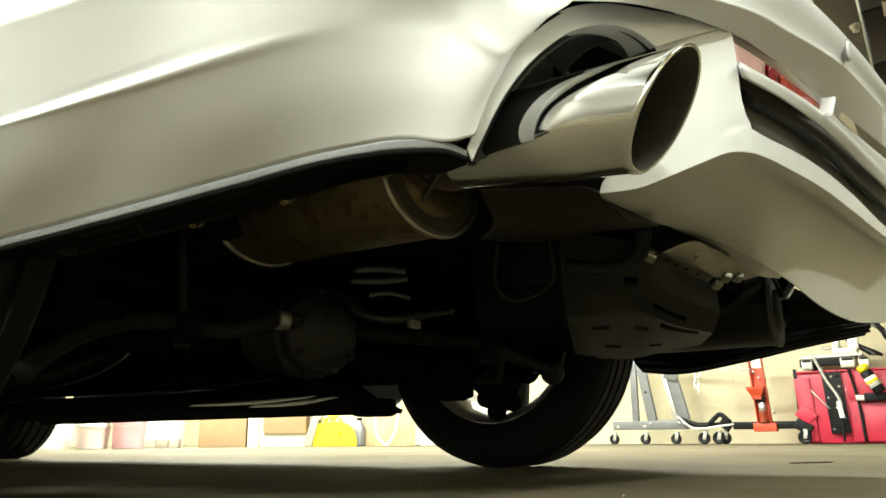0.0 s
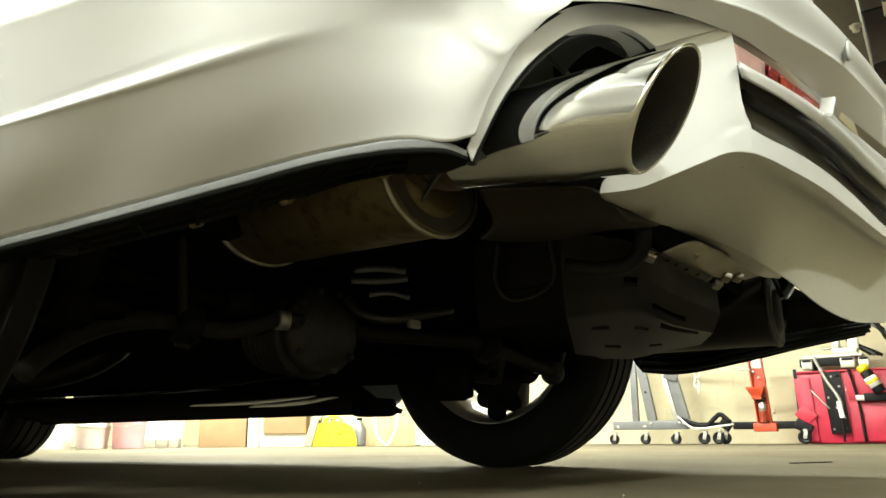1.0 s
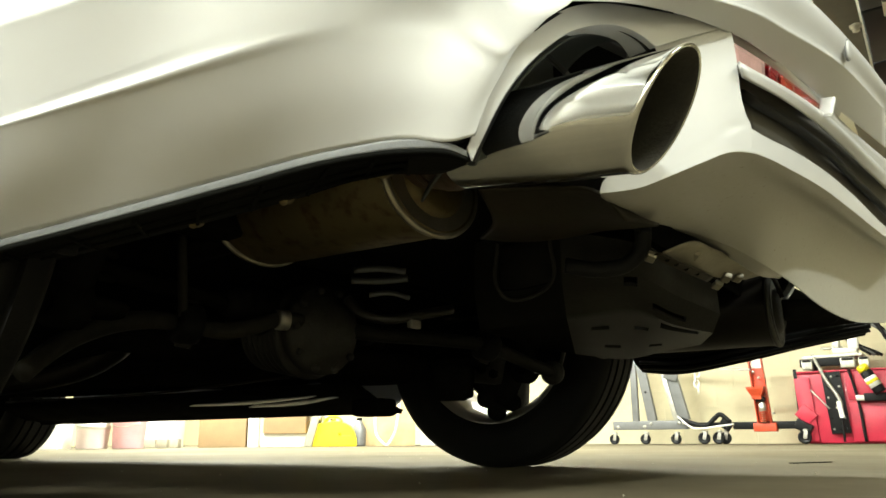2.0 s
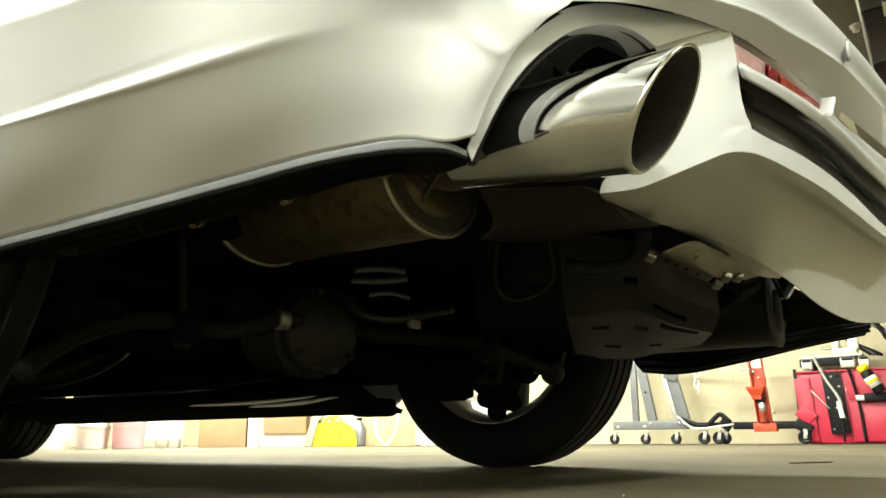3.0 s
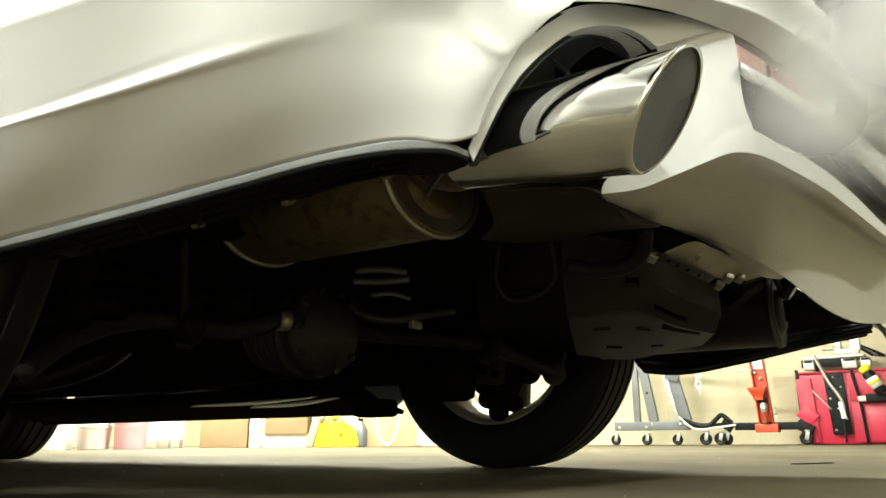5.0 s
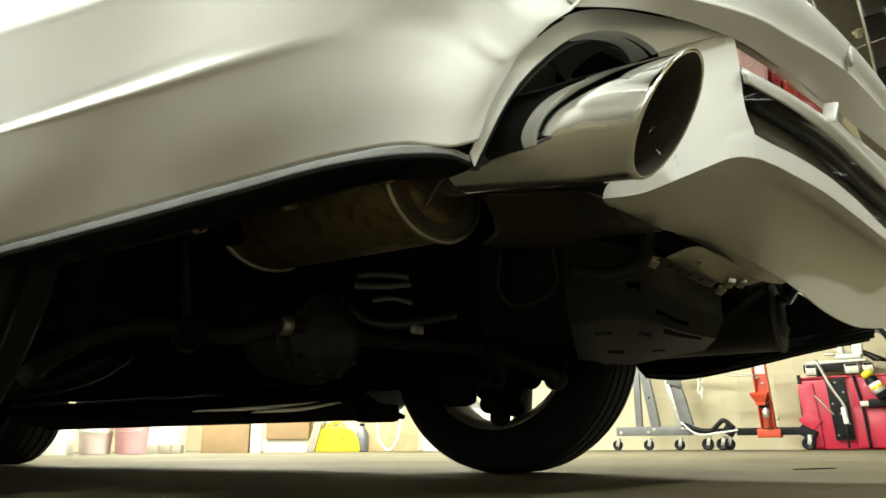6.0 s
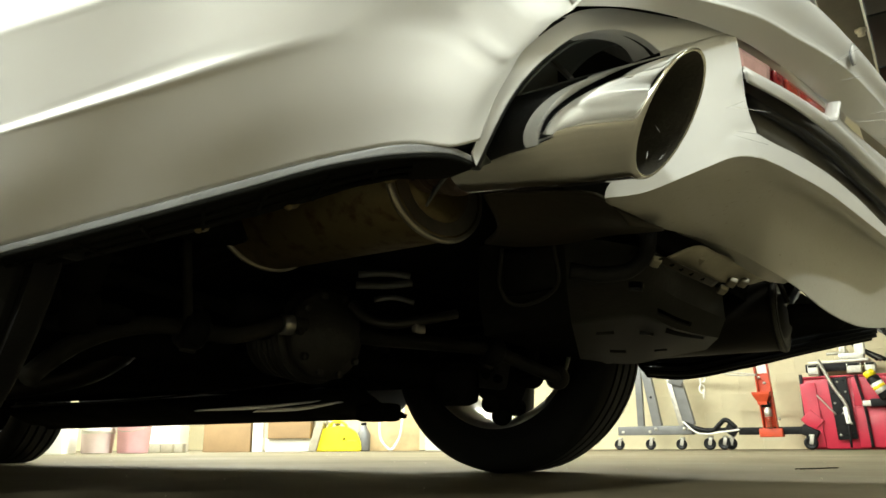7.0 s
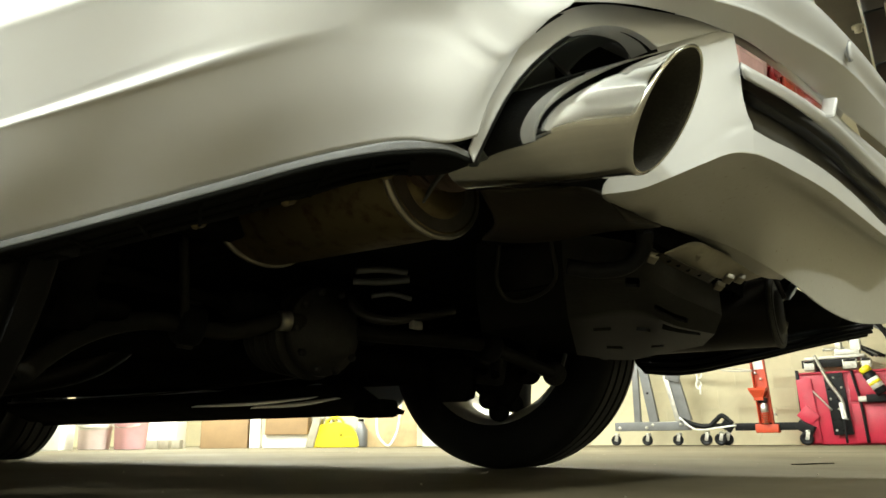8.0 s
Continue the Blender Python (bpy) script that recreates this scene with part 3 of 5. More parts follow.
def can(name, base, ax, rx, rz, length, material, parent, rim=None):
    s = ax.cross(Vector((0, 0, 1))).normalized()
    m = Matrix((s, s.cross(ax), ax)).transposed().to_4x4()
    m.translation = base
    grow = Matrix.Diagonal((rx, rz, 1, 1))
    ob = part(name, turned([(0.0, -0.012), (0.5, -0.010), (0.62, -0.004), (0.7, 0.006), (0.84, 0.004), (0.93, -0.002), (0.985, 0.010), (0.985, length - 0.012), (0.93, length - 0.004), (0.5, length + 0.012), (0.0, length + 0.012)], 64, m @ grow), material, parent)
    for z in (0.004, length - 0.004):
        part("end_rim", turned([(0.97, z - 0.004), (1.02, z - 0.0045), (1.045, z), (1.02, z + 0.0045), (0.97, z + 0.004)], 64, m @ grow), rim or RIM, ob)
    return ob


muffler = can("muffler", MUF, MUF_AX, 0.094, 0.0685, 0.352, STEEL, car)
tagged(muffler, "heat-stained steel muffler")
stub = part("stub_pipe", tube([MUF + Vector((-0.03, 0.03, 0.01)), MUF + Vector((-0.045, -0.03, 0.01)), MUF.lerp(TIP_BACK, 0.6), TIP_BACK + TIP_AX * 0.02], 0.03, 20, 24), RUSTY, car, "rusty pipe between muffler and tip")
part("clamp", turned([(0.031, -0.012), (0.037, -0.012), (0.037, 0.012), (0.031, 0.012), (0.031, -0.012)], 28, along(MUF + Vector((-0.047, -0.04, 0.01)), TIP_BACK)), RUSTY, stub)
part("clamp_bolt", box(0.012, 0.03, 0.012, Matrix.Translation(MUF + Vector((-0.085, -0.06, -0.012))), 0.003), BRIGHT, stub)
APRON_MID = [p + Vector((-0.03, -0.035, -0.012)) for p in between(APRON_0, APRON_1, 0.5)]
part("rear_apron", loft([APRON_0, APRON_MID, APRON_1], 24, 16, 0.003), SCORCHED, car, "heat-browned shield behind the muffler")
part("shroud", loft([RING_DEEP[:8], [Vector(v) + Vector((0.06, 0.07, 0.03)) for v in RING_DEEP[:8]], [Vector(v) + Vector((0.13, 0.15, 0.03)) for v in RING_DEEP[:8]]], 40, 10, 0.003), SHROUDMAT, car)
for a, b in zip((Vector((-0.422, -0.764, 0.471)), Vector((-0.438, -0.731, 0.451)), Vector((-0.369, -0.775, 0.488)),), (Vector((-0.406, -0.808, 0.438)), Vector((-0.434, -0.758, 0.416)), Vector((-0.364, -0.809, 0.464)),)):
    part("bracket", box(0.02, 0.004, (b - a).length, along(a, b) @ pose(0, 0, (b - a).length / 2), 0.0015), STRUT, car, "grey steel bracket behind the surround")

# wheels
def wheel(x, y):
    w = new("wheel")
    w.parent = car
    w.matrix_basis = pose(x, y, 0.345, 0, 90 if x > 0 else -90, 0)
    ring = [(0.228, -0.088), (0.236, -0.104), (0.27, -0.1125), (0.31, -0.112), (0.332, -0.1)]
    out = [(0.3395, -0.092)]
    for g in (-0.062, -0.022, 0.022, 0.062):
        out += [(0.3445, g - 0.0065), (0.335, g - 0.0045), (0.335, g + 0.0045), (0.3445, g + 0.0065)]
    tyre = part("tyre", turned(ring + out + [(0.3395, 0.092)] + [(r, -z) for r, z in ring[::-1]] + ring[:1], 96), RUBBER, w)
    crisp(tyre, 50)
    rim = part("rim", turned([(0.229, -0.088), (0.236, -0.098), (0.229, -0.098), (0.216, -0.085), (0.205, -0.06), (0.198, 0.03), (0.214, 0.085), (0.229, 0.096), (0.236, 0.096), (0.229, 0.088), (0.229, -0.088)], 72), ALLOY, w)
    for k in range(5):
        a = 72 * k + 71
        # Darker than the alloy rim: the backlit look is put into the spokes' colour.
        s = part("spoke", box(0.17, 0.046, 0.03, pose(0, 0, 0, 0, 0, a) @ pose(0.125, 0, 0.072, 0, 10, 0), 0.008), CAST, rim)
    part("hub", turned([(0.0, 0.02), (0.055, 0.02), (0.065, 0.05), (0.06, 0.085), (0.03, 0.09), (0.0, 0.09)], 32), ALLOY, w)
    part("brake_disc", turned([(0.03, -0.005), (0.108, -0.005), (0.11, -0.002), (0.11, 0.012), (0.108, 0.015), (0.03, 0.015), (0.03, -0.005)], 48), UNDER, w)
    r = 0.20 if y > 1 else 0.15
    part("splash_disc", turned([(0.0, -0.07), (r, -0.07), (r, -0.066), (0.0, -0.066)], 40), UNDER, w)
    return w


for x, y in ((0.78, 0), (0.78, 2.76), (-0.78, 0), (-0.78, 2.76)):
    wheel(x, y)

# body shell: doors and sills between the wheels, upper body, floor
SECTION = [(0.62, 0.215), (0.72, 0.175), (0.79, 0.168), (0.845, 0.195), (0.87, 0.30), (0.885, 0.5), (0.885, 0.74)]
for s in (-1, 1):
    part("door_and_sill", loft([[(s * x, y, z) for y in (0.42, 0.9, 1.5, 2.34)] for x, z in SECTION], 12, 24, 0.004), PAINT, car)
    part("sill_cover", loft([[(s * x, y, z) for y in (0.36, 0.9, 1.5, 2.40)] for x, z in ((0.55, 0.23), (0.64, 0.19), (0.70, 0.168), (0.755, 0.162), (0.765, 0.150), (0.772, 0.162))], 12, 10, 0.004), UNDER, car)
    for y in (0, 2.76):
        bm = bmesh.new()
        pts = [(s * 0.60, y + 0.41 * math.cos(a), 0.36 + 0.40 * math.sin(a)) for a in (math.pi * k / 16 for k in range(-1, 18))]
        part("wheel_liner", loft([pts, [(s * 0.875, b, c) for a, b, c in pts]], 36, 3, 0.003), PLASTIC, car)
        bm.free()
part("sill_strip", loft([[(x, y, z) for y in (0.62, 1.2, 1.9)] for x, z in ((0.775, 0.158), (0.82, 0.168), (0.885, 0.198))], 12, 8, 0.003), PAINT, car)
for a, b in ((STRIP_0, STRIP_1), (STRIP_2, STRIP_3)):
    part("sill_seam", loft([a, b], 16, 3, 0.002), PAINT, car, "pale painted sill seam")
PROFILE = [(-0.90, 0.74, 0.95), (-0.6, 0.86, 1.1), (-0.1, 0.885, 1.4), (0.8, 0.885, 1.48), (1.6, 0.885, 1.44), (2.3, 0.885, 1.06), (3.0, 0.87, 0.93), (3.5, 0.78, 0.80)]
part("upper_body", loft([[(wd * fx, y, 0.735 + (top - 0.735) * fz) for y, wd, top in PROFILE] for fx, fz in ((-1, 0), (-0.99, 0.3), (-0.9, 0.55), (-0.72, 0.92), (-0.35, 1.0), (0.35, 1.0), (0.72, 0.92), (0.9, 0.55), (0.99, 0.3), (1, 0))], 40, 45, 0.004), PAINT, car)
part("front_bumper", loft([[(x, 3.1 + 0.42 * (1 - abs(x / 0.88) ** 3), z) for x in (-0.88, -0.6, -0.2, 0.2, 0.6, 0.88)] for z in (0.22, 0.4, 0.6, 0.79)], 24, 12, 0.004), PAINT, car)
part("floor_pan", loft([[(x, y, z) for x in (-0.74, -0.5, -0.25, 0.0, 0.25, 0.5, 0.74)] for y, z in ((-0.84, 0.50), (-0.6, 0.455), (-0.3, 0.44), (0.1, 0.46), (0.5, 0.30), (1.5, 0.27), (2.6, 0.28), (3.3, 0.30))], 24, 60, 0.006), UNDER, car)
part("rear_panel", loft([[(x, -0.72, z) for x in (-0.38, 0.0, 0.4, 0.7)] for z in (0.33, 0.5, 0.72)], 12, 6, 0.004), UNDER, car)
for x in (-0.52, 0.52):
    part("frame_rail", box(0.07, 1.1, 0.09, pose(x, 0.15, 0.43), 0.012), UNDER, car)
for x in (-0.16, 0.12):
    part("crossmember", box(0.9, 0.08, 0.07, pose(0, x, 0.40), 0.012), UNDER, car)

# plastic tray under the boot floor, with its window and slots
def tray():
    rows = [spline(r, 60) for r in (TRAY_0, TRAY_1, TRAY_2, TRAY_3)]
    bm = bmesh.new()
    grid = []
    for i in range(61):
        col = [a[i].lerp(b[i], k / 15) for a, b in zip(rows, rows[1:]) for k in range(15)] + [rows[3][i]]
        grid.append([bm.verts.new(v) for v in col])
    holes = ((8, 20, 2, 14), (27, 31, 34, 35), (37, 41, 34, 35), (30, 34, 40, 41), (42, 46, 40, 41), (41, 51, 24, 27), (34, 37, 15, 19), (44, 56, 31, 33))
    for i in range(60):
        for j in range(45):
            if not any(a <= i < b and c <= j < d for a, b, c, d in holes):
                f = bm.faces.new((grid[i][j], grid[i + 1][j], grid[i + 1][j + 1], grid[i][j + 1]))
                # The left columns take the darker material: shade painted onto the same tray.
                f.material_index = 1 if i < 22 else 0
    bmesh.ops.recalc_face_normals(bm, faces=bm.faces)
    bmesh.ops.solidify(bm, geom=bm.faces, thickness=0.006)
    return bm


tray_ob = crisp(part("rear_tray", tray(), TRAYMAT, car, "dusty black plastic tray with cut-outs"), 22)
# Second slot: near black for the tray's shaded left part.
tray_ob.data.materials.append(UNDER)
rows = [spline(r, 60) for r in (TRAY_0, TRAY_1, TRAY_2)]
frame_pts = [rows[0][8].lerp(rows[1][8], 0.12), rows[1][8].lerp(rows[0][8], 0.08), rows[1][9], rows[1][19], rows[1][20].lerp(rows[0][20], 0.08), rows[0][20].lerp(rows[1][20], 0.12)]
part("window_rim", tube([p - (p - EYE) * 0.004 for p in frame_pts], 0.0028, 8, 40), DUSTY, tray_ob)
part("inner_can", box(0.09, 0.12, 0.08, Matrix.Translation(spline(TRAY_1, 60)[17] + (spline(TRAY_1, 60)[17] - EYE) * 0.08 + Vector((0, 0, 0.03))), 0.01), DUSTY, tray_ob)
part("corrugated_hose", tube(HOSE2, 0.011, 12, 40), PLASTIC, car)
part("heat_shield", loft([PLATE_0, PLATE_1], 20, 6, 0.002), PLATEMAT, car, "bright metal plate behind the valance")
strap = part("perforated_strap", loft([STRIP_4, STRIP_5], 20, 4, 0.002), SCORCHED, car, "dirty perforated metal strap")
for s in (0.25, 0.45, 0.62, 0.78):
    q = spline(between(STRIP_4, STRIP_5, 0.5), 40)[int(40 * s)]
    part("hole", turned([(0.0, 0.0), (0.0032, 0.0), (0.0032, 0.001), (0.0, 0.001)], 14, along(q - (q - EYE) * 0.004, q)), UNDER, strap)
for px in (Vector((-0.142, -0.729, 0.297)), Vector((-0.082, -0.767, 0.306)), Vector((0.041, -0.777, 0.296)), Vector((0.081, -0.784, 0.302)), Vector((0.056, -0.76, 0.29)),):
    part("clip", box(0.02, 0.012, 0.008, Matrix.Translation(px) @ pose(0, 0, 0, 20, 10, 35), 0.002), PLATEMAT, car)

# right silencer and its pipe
# Steel, end rims and tail pipe are coloured near black for the shade there.
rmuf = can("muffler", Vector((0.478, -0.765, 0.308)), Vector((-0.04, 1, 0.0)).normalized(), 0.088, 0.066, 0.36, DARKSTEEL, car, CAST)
tagged(rmuf, "steel muffler with the shade put into its dark colour")
part("tail_pipe", tube(PIPE_R, 0.021, 16, 20), UNDER, rmuf)
part("hanger", tube([Vector((0.46, -0.78, 0.33)), Vector((0.45, -0.77, 0.37)), Vector((0.47, -0.74, 0.42))], 0.005, 8, 10), DARKSTEEL, rmuf)

# rear axle, stabiliser bar, links and arms
bar = part("stabiliser_bar", tube(SWAY, 0.0145, 14, 90), DUSTY, car)
for k in (5, 12):
    p = Vector(SWAY[k])
    br = part("bushing", turned([(0.012, -0.02), (0.03, -0.02), (0.034, -0.012), (0.034, 0.012), (0.03, 0.02), (0.012, 0.02), (0.012, -0.02)], 28, along(p, Vector(SWAY[k + 1]))), RUBBER, bar)
    part("strap", box(0.006, 0.078, 0.026, along(p, Vector(SWAY[k + 1])), 0.002), DUSTY, br)
part("clamp_ring", turned([(0.0145, -0.01), (0.018, -0.01), (0.0185, 0.0), (0.018, 0.01), (0.0145, 0.01)], 24, along(Vector((-0.138, -0.063, 0.28)), Vector((-0.106, -0.074, 0.281)))), BRIGHT, bar)
part("link_rod", tube(LINK_L, 0.008, 10, 8), DUSTY, car)
part("link_eye", turned([(0.0, -0.012), (0.024, -0.012), (0.028, 0.0), (0.024, 0.012), (0.0, 0.012)], 24, along(SWAY[-1], Vector(SWAY[-1]) + Vector((0.6, 0.3, 0.05)))), DUSTY, bar)
diff_at = Vector((-0.03, -0.02, 0.275))
diff = part("differential", turned([(0.0, -0.085), (0.03, -0.083), (0.055, -0.075), (0.066, -0.055), (0.082, -0.05), (0.084, -0.03), (0.07, -0.025), (0.07, 0.06), (0.05, 0.11), (0.035, 0.16), (0.0, 0.16)], 40, along(diff_at, diff_at + Vector((0.1, 1, 0.05)))), CAST, car, "dirty ribbed cast aluminium differential")
for k in range(7):
    z = -0.01 + 0.02 * k
    part("fin", turned([(0.05, z - 0.003), (0.09 - 0.003 * k, z - 0.002), (0.09 - 0.003 * k, z + 0.002), (0.05, z + 0.003)], 40, along(diff_at, diff_at + Vector((0.1, 1, 0.05)))), CAST, diff)
for k in range(10):
    a = 2 * math.pi * k / 10
    part("cover_bolt", turned([(0.0, -0.008), (0.007, -0.008), (0.008, 0.0), (0.0, 0.004)], 6, along(diff_at, diff_at + Vector((0.1, 1, 0.05))) @ pose(0.075 * math.cos(a), 0.075 * math.sin(a), -0.053)), CAST, diff)
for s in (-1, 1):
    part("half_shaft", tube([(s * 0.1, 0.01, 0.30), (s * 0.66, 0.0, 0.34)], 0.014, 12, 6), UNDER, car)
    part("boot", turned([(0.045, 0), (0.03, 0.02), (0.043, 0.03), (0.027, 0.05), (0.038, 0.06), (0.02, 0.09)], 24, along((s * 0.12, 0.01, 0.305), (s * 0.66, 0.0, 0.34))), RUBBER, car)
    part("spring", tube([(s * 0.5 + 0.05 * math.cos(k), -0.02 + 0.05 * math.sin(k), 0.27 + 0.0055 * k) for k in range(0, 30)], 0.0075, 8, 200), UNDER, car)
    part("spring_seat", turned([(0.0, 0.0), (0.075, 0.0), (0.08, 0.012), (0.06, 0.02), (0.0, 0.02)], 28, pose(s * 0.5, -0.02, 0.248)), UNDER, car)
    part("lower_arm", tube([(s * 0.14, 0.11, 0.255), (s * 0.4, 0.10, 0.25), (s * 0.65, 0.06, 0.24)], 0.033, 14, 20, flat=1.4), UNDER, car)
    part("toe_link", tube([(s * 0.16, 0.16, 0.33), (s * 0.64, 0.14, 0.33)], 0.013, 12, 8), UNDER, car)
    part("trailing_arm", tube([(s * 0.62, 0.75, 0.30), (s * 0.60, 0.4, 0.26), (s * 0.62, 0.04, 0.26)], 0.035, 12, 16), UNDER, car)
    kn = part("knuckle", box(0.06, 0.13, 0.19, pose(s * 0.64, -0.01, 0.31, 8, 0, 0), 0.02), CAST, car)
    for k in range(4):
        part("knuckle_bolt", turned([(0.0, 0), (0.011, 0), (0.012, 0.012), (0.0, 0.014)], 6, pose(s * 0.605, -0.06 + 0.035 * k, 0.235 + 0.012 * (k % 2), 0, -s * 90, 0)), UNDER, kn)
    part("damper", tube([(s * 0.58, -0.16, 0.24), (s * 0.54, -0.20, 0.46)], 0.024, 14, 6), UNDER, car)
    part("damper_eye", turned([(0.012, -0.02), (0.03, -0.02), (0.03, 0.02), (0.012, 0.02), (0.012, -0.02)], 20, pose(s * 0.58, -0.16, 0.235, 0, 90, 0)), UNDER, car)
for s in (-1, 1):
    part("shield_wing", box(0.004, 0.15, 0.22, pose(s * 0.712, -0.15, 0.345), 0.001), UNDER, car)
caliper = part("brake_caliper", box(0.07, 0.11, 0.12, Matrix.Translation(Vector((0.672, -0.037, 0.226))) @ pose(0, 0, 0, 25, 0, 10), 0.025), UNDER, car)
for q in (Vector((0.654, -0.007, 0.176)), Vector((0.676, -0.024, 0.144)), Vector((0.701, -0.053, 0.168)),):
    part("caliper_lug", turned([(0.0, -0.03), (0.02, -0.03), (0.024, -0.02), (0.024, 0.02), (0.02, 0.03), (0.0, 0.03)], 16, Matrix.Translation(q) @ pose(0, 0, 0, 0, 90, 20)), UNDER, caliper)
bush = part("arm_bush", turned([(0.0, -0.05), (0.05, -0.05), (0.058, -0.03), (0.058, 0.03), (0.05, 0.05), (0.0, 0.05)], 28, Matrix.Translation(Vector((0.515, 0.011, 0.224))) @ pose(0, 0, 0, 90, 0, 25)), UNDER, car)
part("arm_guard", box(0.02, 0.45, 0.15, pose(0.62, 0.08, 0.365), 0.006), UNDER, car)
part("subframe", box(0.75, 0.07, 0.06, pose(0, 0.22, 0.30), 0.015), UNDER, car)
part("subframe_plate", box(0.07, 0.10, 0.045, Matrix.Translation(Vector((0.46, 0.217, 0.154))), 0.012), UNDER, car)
part("brake_hose", tube(HOSE, 0.009, 10, 30), HOSEMAT, car)
part("hose_clip", box(0.03, 0.012, 0.016, Matrix.Translation(Vector((0.042, -0.219, 0.28))), 0.003), BRIGHT, car)
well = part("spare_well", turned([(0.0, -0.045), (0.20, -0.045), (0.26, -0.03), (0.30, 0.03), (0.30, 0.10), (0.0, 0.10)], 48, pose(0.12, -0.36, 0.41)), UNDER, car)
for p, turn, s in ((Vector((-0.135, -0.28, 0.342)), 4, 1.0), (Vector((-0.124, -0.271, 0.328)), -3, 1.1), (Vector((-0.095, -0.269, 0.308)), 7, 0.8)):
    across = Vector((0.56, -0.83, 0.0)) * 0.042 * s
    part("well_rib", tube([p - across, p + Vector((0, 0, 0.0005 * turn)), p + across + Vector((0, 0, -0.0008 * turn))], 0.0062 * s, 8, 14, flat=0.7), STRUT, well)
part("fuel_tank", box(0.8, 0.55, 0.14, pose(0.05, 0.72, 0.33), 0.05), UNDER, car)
part("exhaust_pipe", tube([(-0.26, -0.14, 0.41), (-0.24, 0.1, 0.40), (-0.1, 0.5, 0.27), (-0.05, 1.2, 0.22), (-0.05, 2.4, 0.22)], 0.028, 14, 40), DARKSTEEL, car)
part("brake_line", tube([(0.5, 0.5, 0.255), (0.52, 1.2, 0.235), (0.5, 2.2, 0.235)], 0.004, 8, 20), DARKSTEEL, car)
part("mud_flap", box(0.02, 0.012, 0.12, pose(-0.70, -0.37, 0.30), 0.004), PLASTIC, car)


# ---- along the far wall: workshop gear ----
TURN = -90.0


def spot(y, x=7.2, turn=TURN):
    """A place before the east wall; local x runs along the wall, local y into it."""
    return pose(x, y, 0, 0, 0, turn)


def caster(parent, x, y, size=0.055):
    c = new("caster")
    c.parent = parent
    c.matrix_basis = pose(x, y, 0)
    w = part("caster_wheel", turned([(0.012, -0.016), (size * 0.62, -0.012), (size * 0.7, -0.016), (size, -0.015), (size + 0.002, 0.0), (size, 0.015), (size * 0.7, 0.016), (size * 0.62, 0.012), (0.012, 0.016), (0.012, -0.016)], 28, pose(0, 0, size + 0.002, 90, 0, 0)), BLACK, c)
    for k in range(5):
        part("spoke_plate", box(size * 0.55, 0.012, 0.02, pose(0, 0, size + 0.002, 0, 72 * k, 0) @ pose(size * 0.34, 0, 0), 0.002), BRIGHT, w)
    for s in (-1, 1):
        part("fork", box(0.035, 0.004, size * 1.3, pose(0.012, s * 0.024, size * 1.45, 0, 12, 0), 0.001), BRIGHT, c)
    part("swivel", turned([(0.0, 0.0), (0.03, 0.0), (0.032, 0.008), (0.02, 0.02), (0.0, 0.02)], 20, pose(0.015, 0, size * 2.05)), BRIGHT, c)
    return c


def post(name, a, b, wide, deep, material, parent, holes=()):
    a, b = Vector(a), Vector(b)
    up = (b - a).normalized()
    side = Vector((0, 1, 0)).cross(up).normalized()
    m = Matrix((side, up.cross(side), up)).transposed().to_4x4()
    m.translation = a
    ob = part(name, box(wide, deep, (b - a).length, m @ pose(0, 0, (b - a).length / 2), 0.006), material, parent)
    for z in holes:
        part("bolt", turned([(0.0, -0.01), (0.014, -0.01), (0.015, 0.0), (0.0, 0.0)], 6, m @ pose(0, -deep / 2, z, -90, 0, 0) @ pose(0, 0, 0.008)), BLACK, ob)
    return ob


hoist = thing("engine_hoist", "grey steel engine hoist base on casters against the wall", "hoist", m=spot(1.8))
beam = part("beam", box(0.84, 0.09, 0.095, pose(0, 0, 0.205), 0.008), GREY, hoist)
for x in (-0.36, -0.05, 0.02, 0.33, 0.38):
    part("bolt", turned([(0.0, -0.012), (0.018, -0.012), (0.02, 0.0), (0.0, 0.0)], 6, pose(x, -0.046, 0.19 + 0.03 * (x > 0), 90, 0, 0)), BRIGHT, beam)
post("leg", (0.03, 0.0, 0.25), (-0.10, 0.02, 1.05), 0.10, 0.06, GREY, hoist, (0.32,))
post("leg", (-0.18, 0.06, 0.25), (-0.19, 0.10, 1.05), 0.075, 0.05, GREY, hoist)
post("leg", (0.38, 0.0, 0.25), (0.20, 0.02, 1.02), 0.13, 0.06, GREY, hoist)
post("brace", (0.30, -0.035, 0.25), (0.18, -0.03, 0.80), 0.05, 0.012, BRIGHT, hoist)
part("boom", tube([(0.2, 0.02, 1.0), (0.4, -0.06, 1.02), (0.62, -0.1, 0.99)], 0.022, 10, 12), GREY, hoist)
part("pivot_plate", box(0.16, 0.02, 0.2, pose(0.30, -0.05, 0.78, 0, 20, 0), 0.01), GREY, hoist)
part("pivot_bolt", turned([(0.0, -0.02), (0.035, -0.02), (0.035, 0.0), (0.0, 0.0)], 6, pose(0.31, -0.06, 0.83, 90, 0, 0)), BRIGHT, hoist)
for x in (-0.42, -0.06, 0.28):
    caster(hoist, x, -0.02)

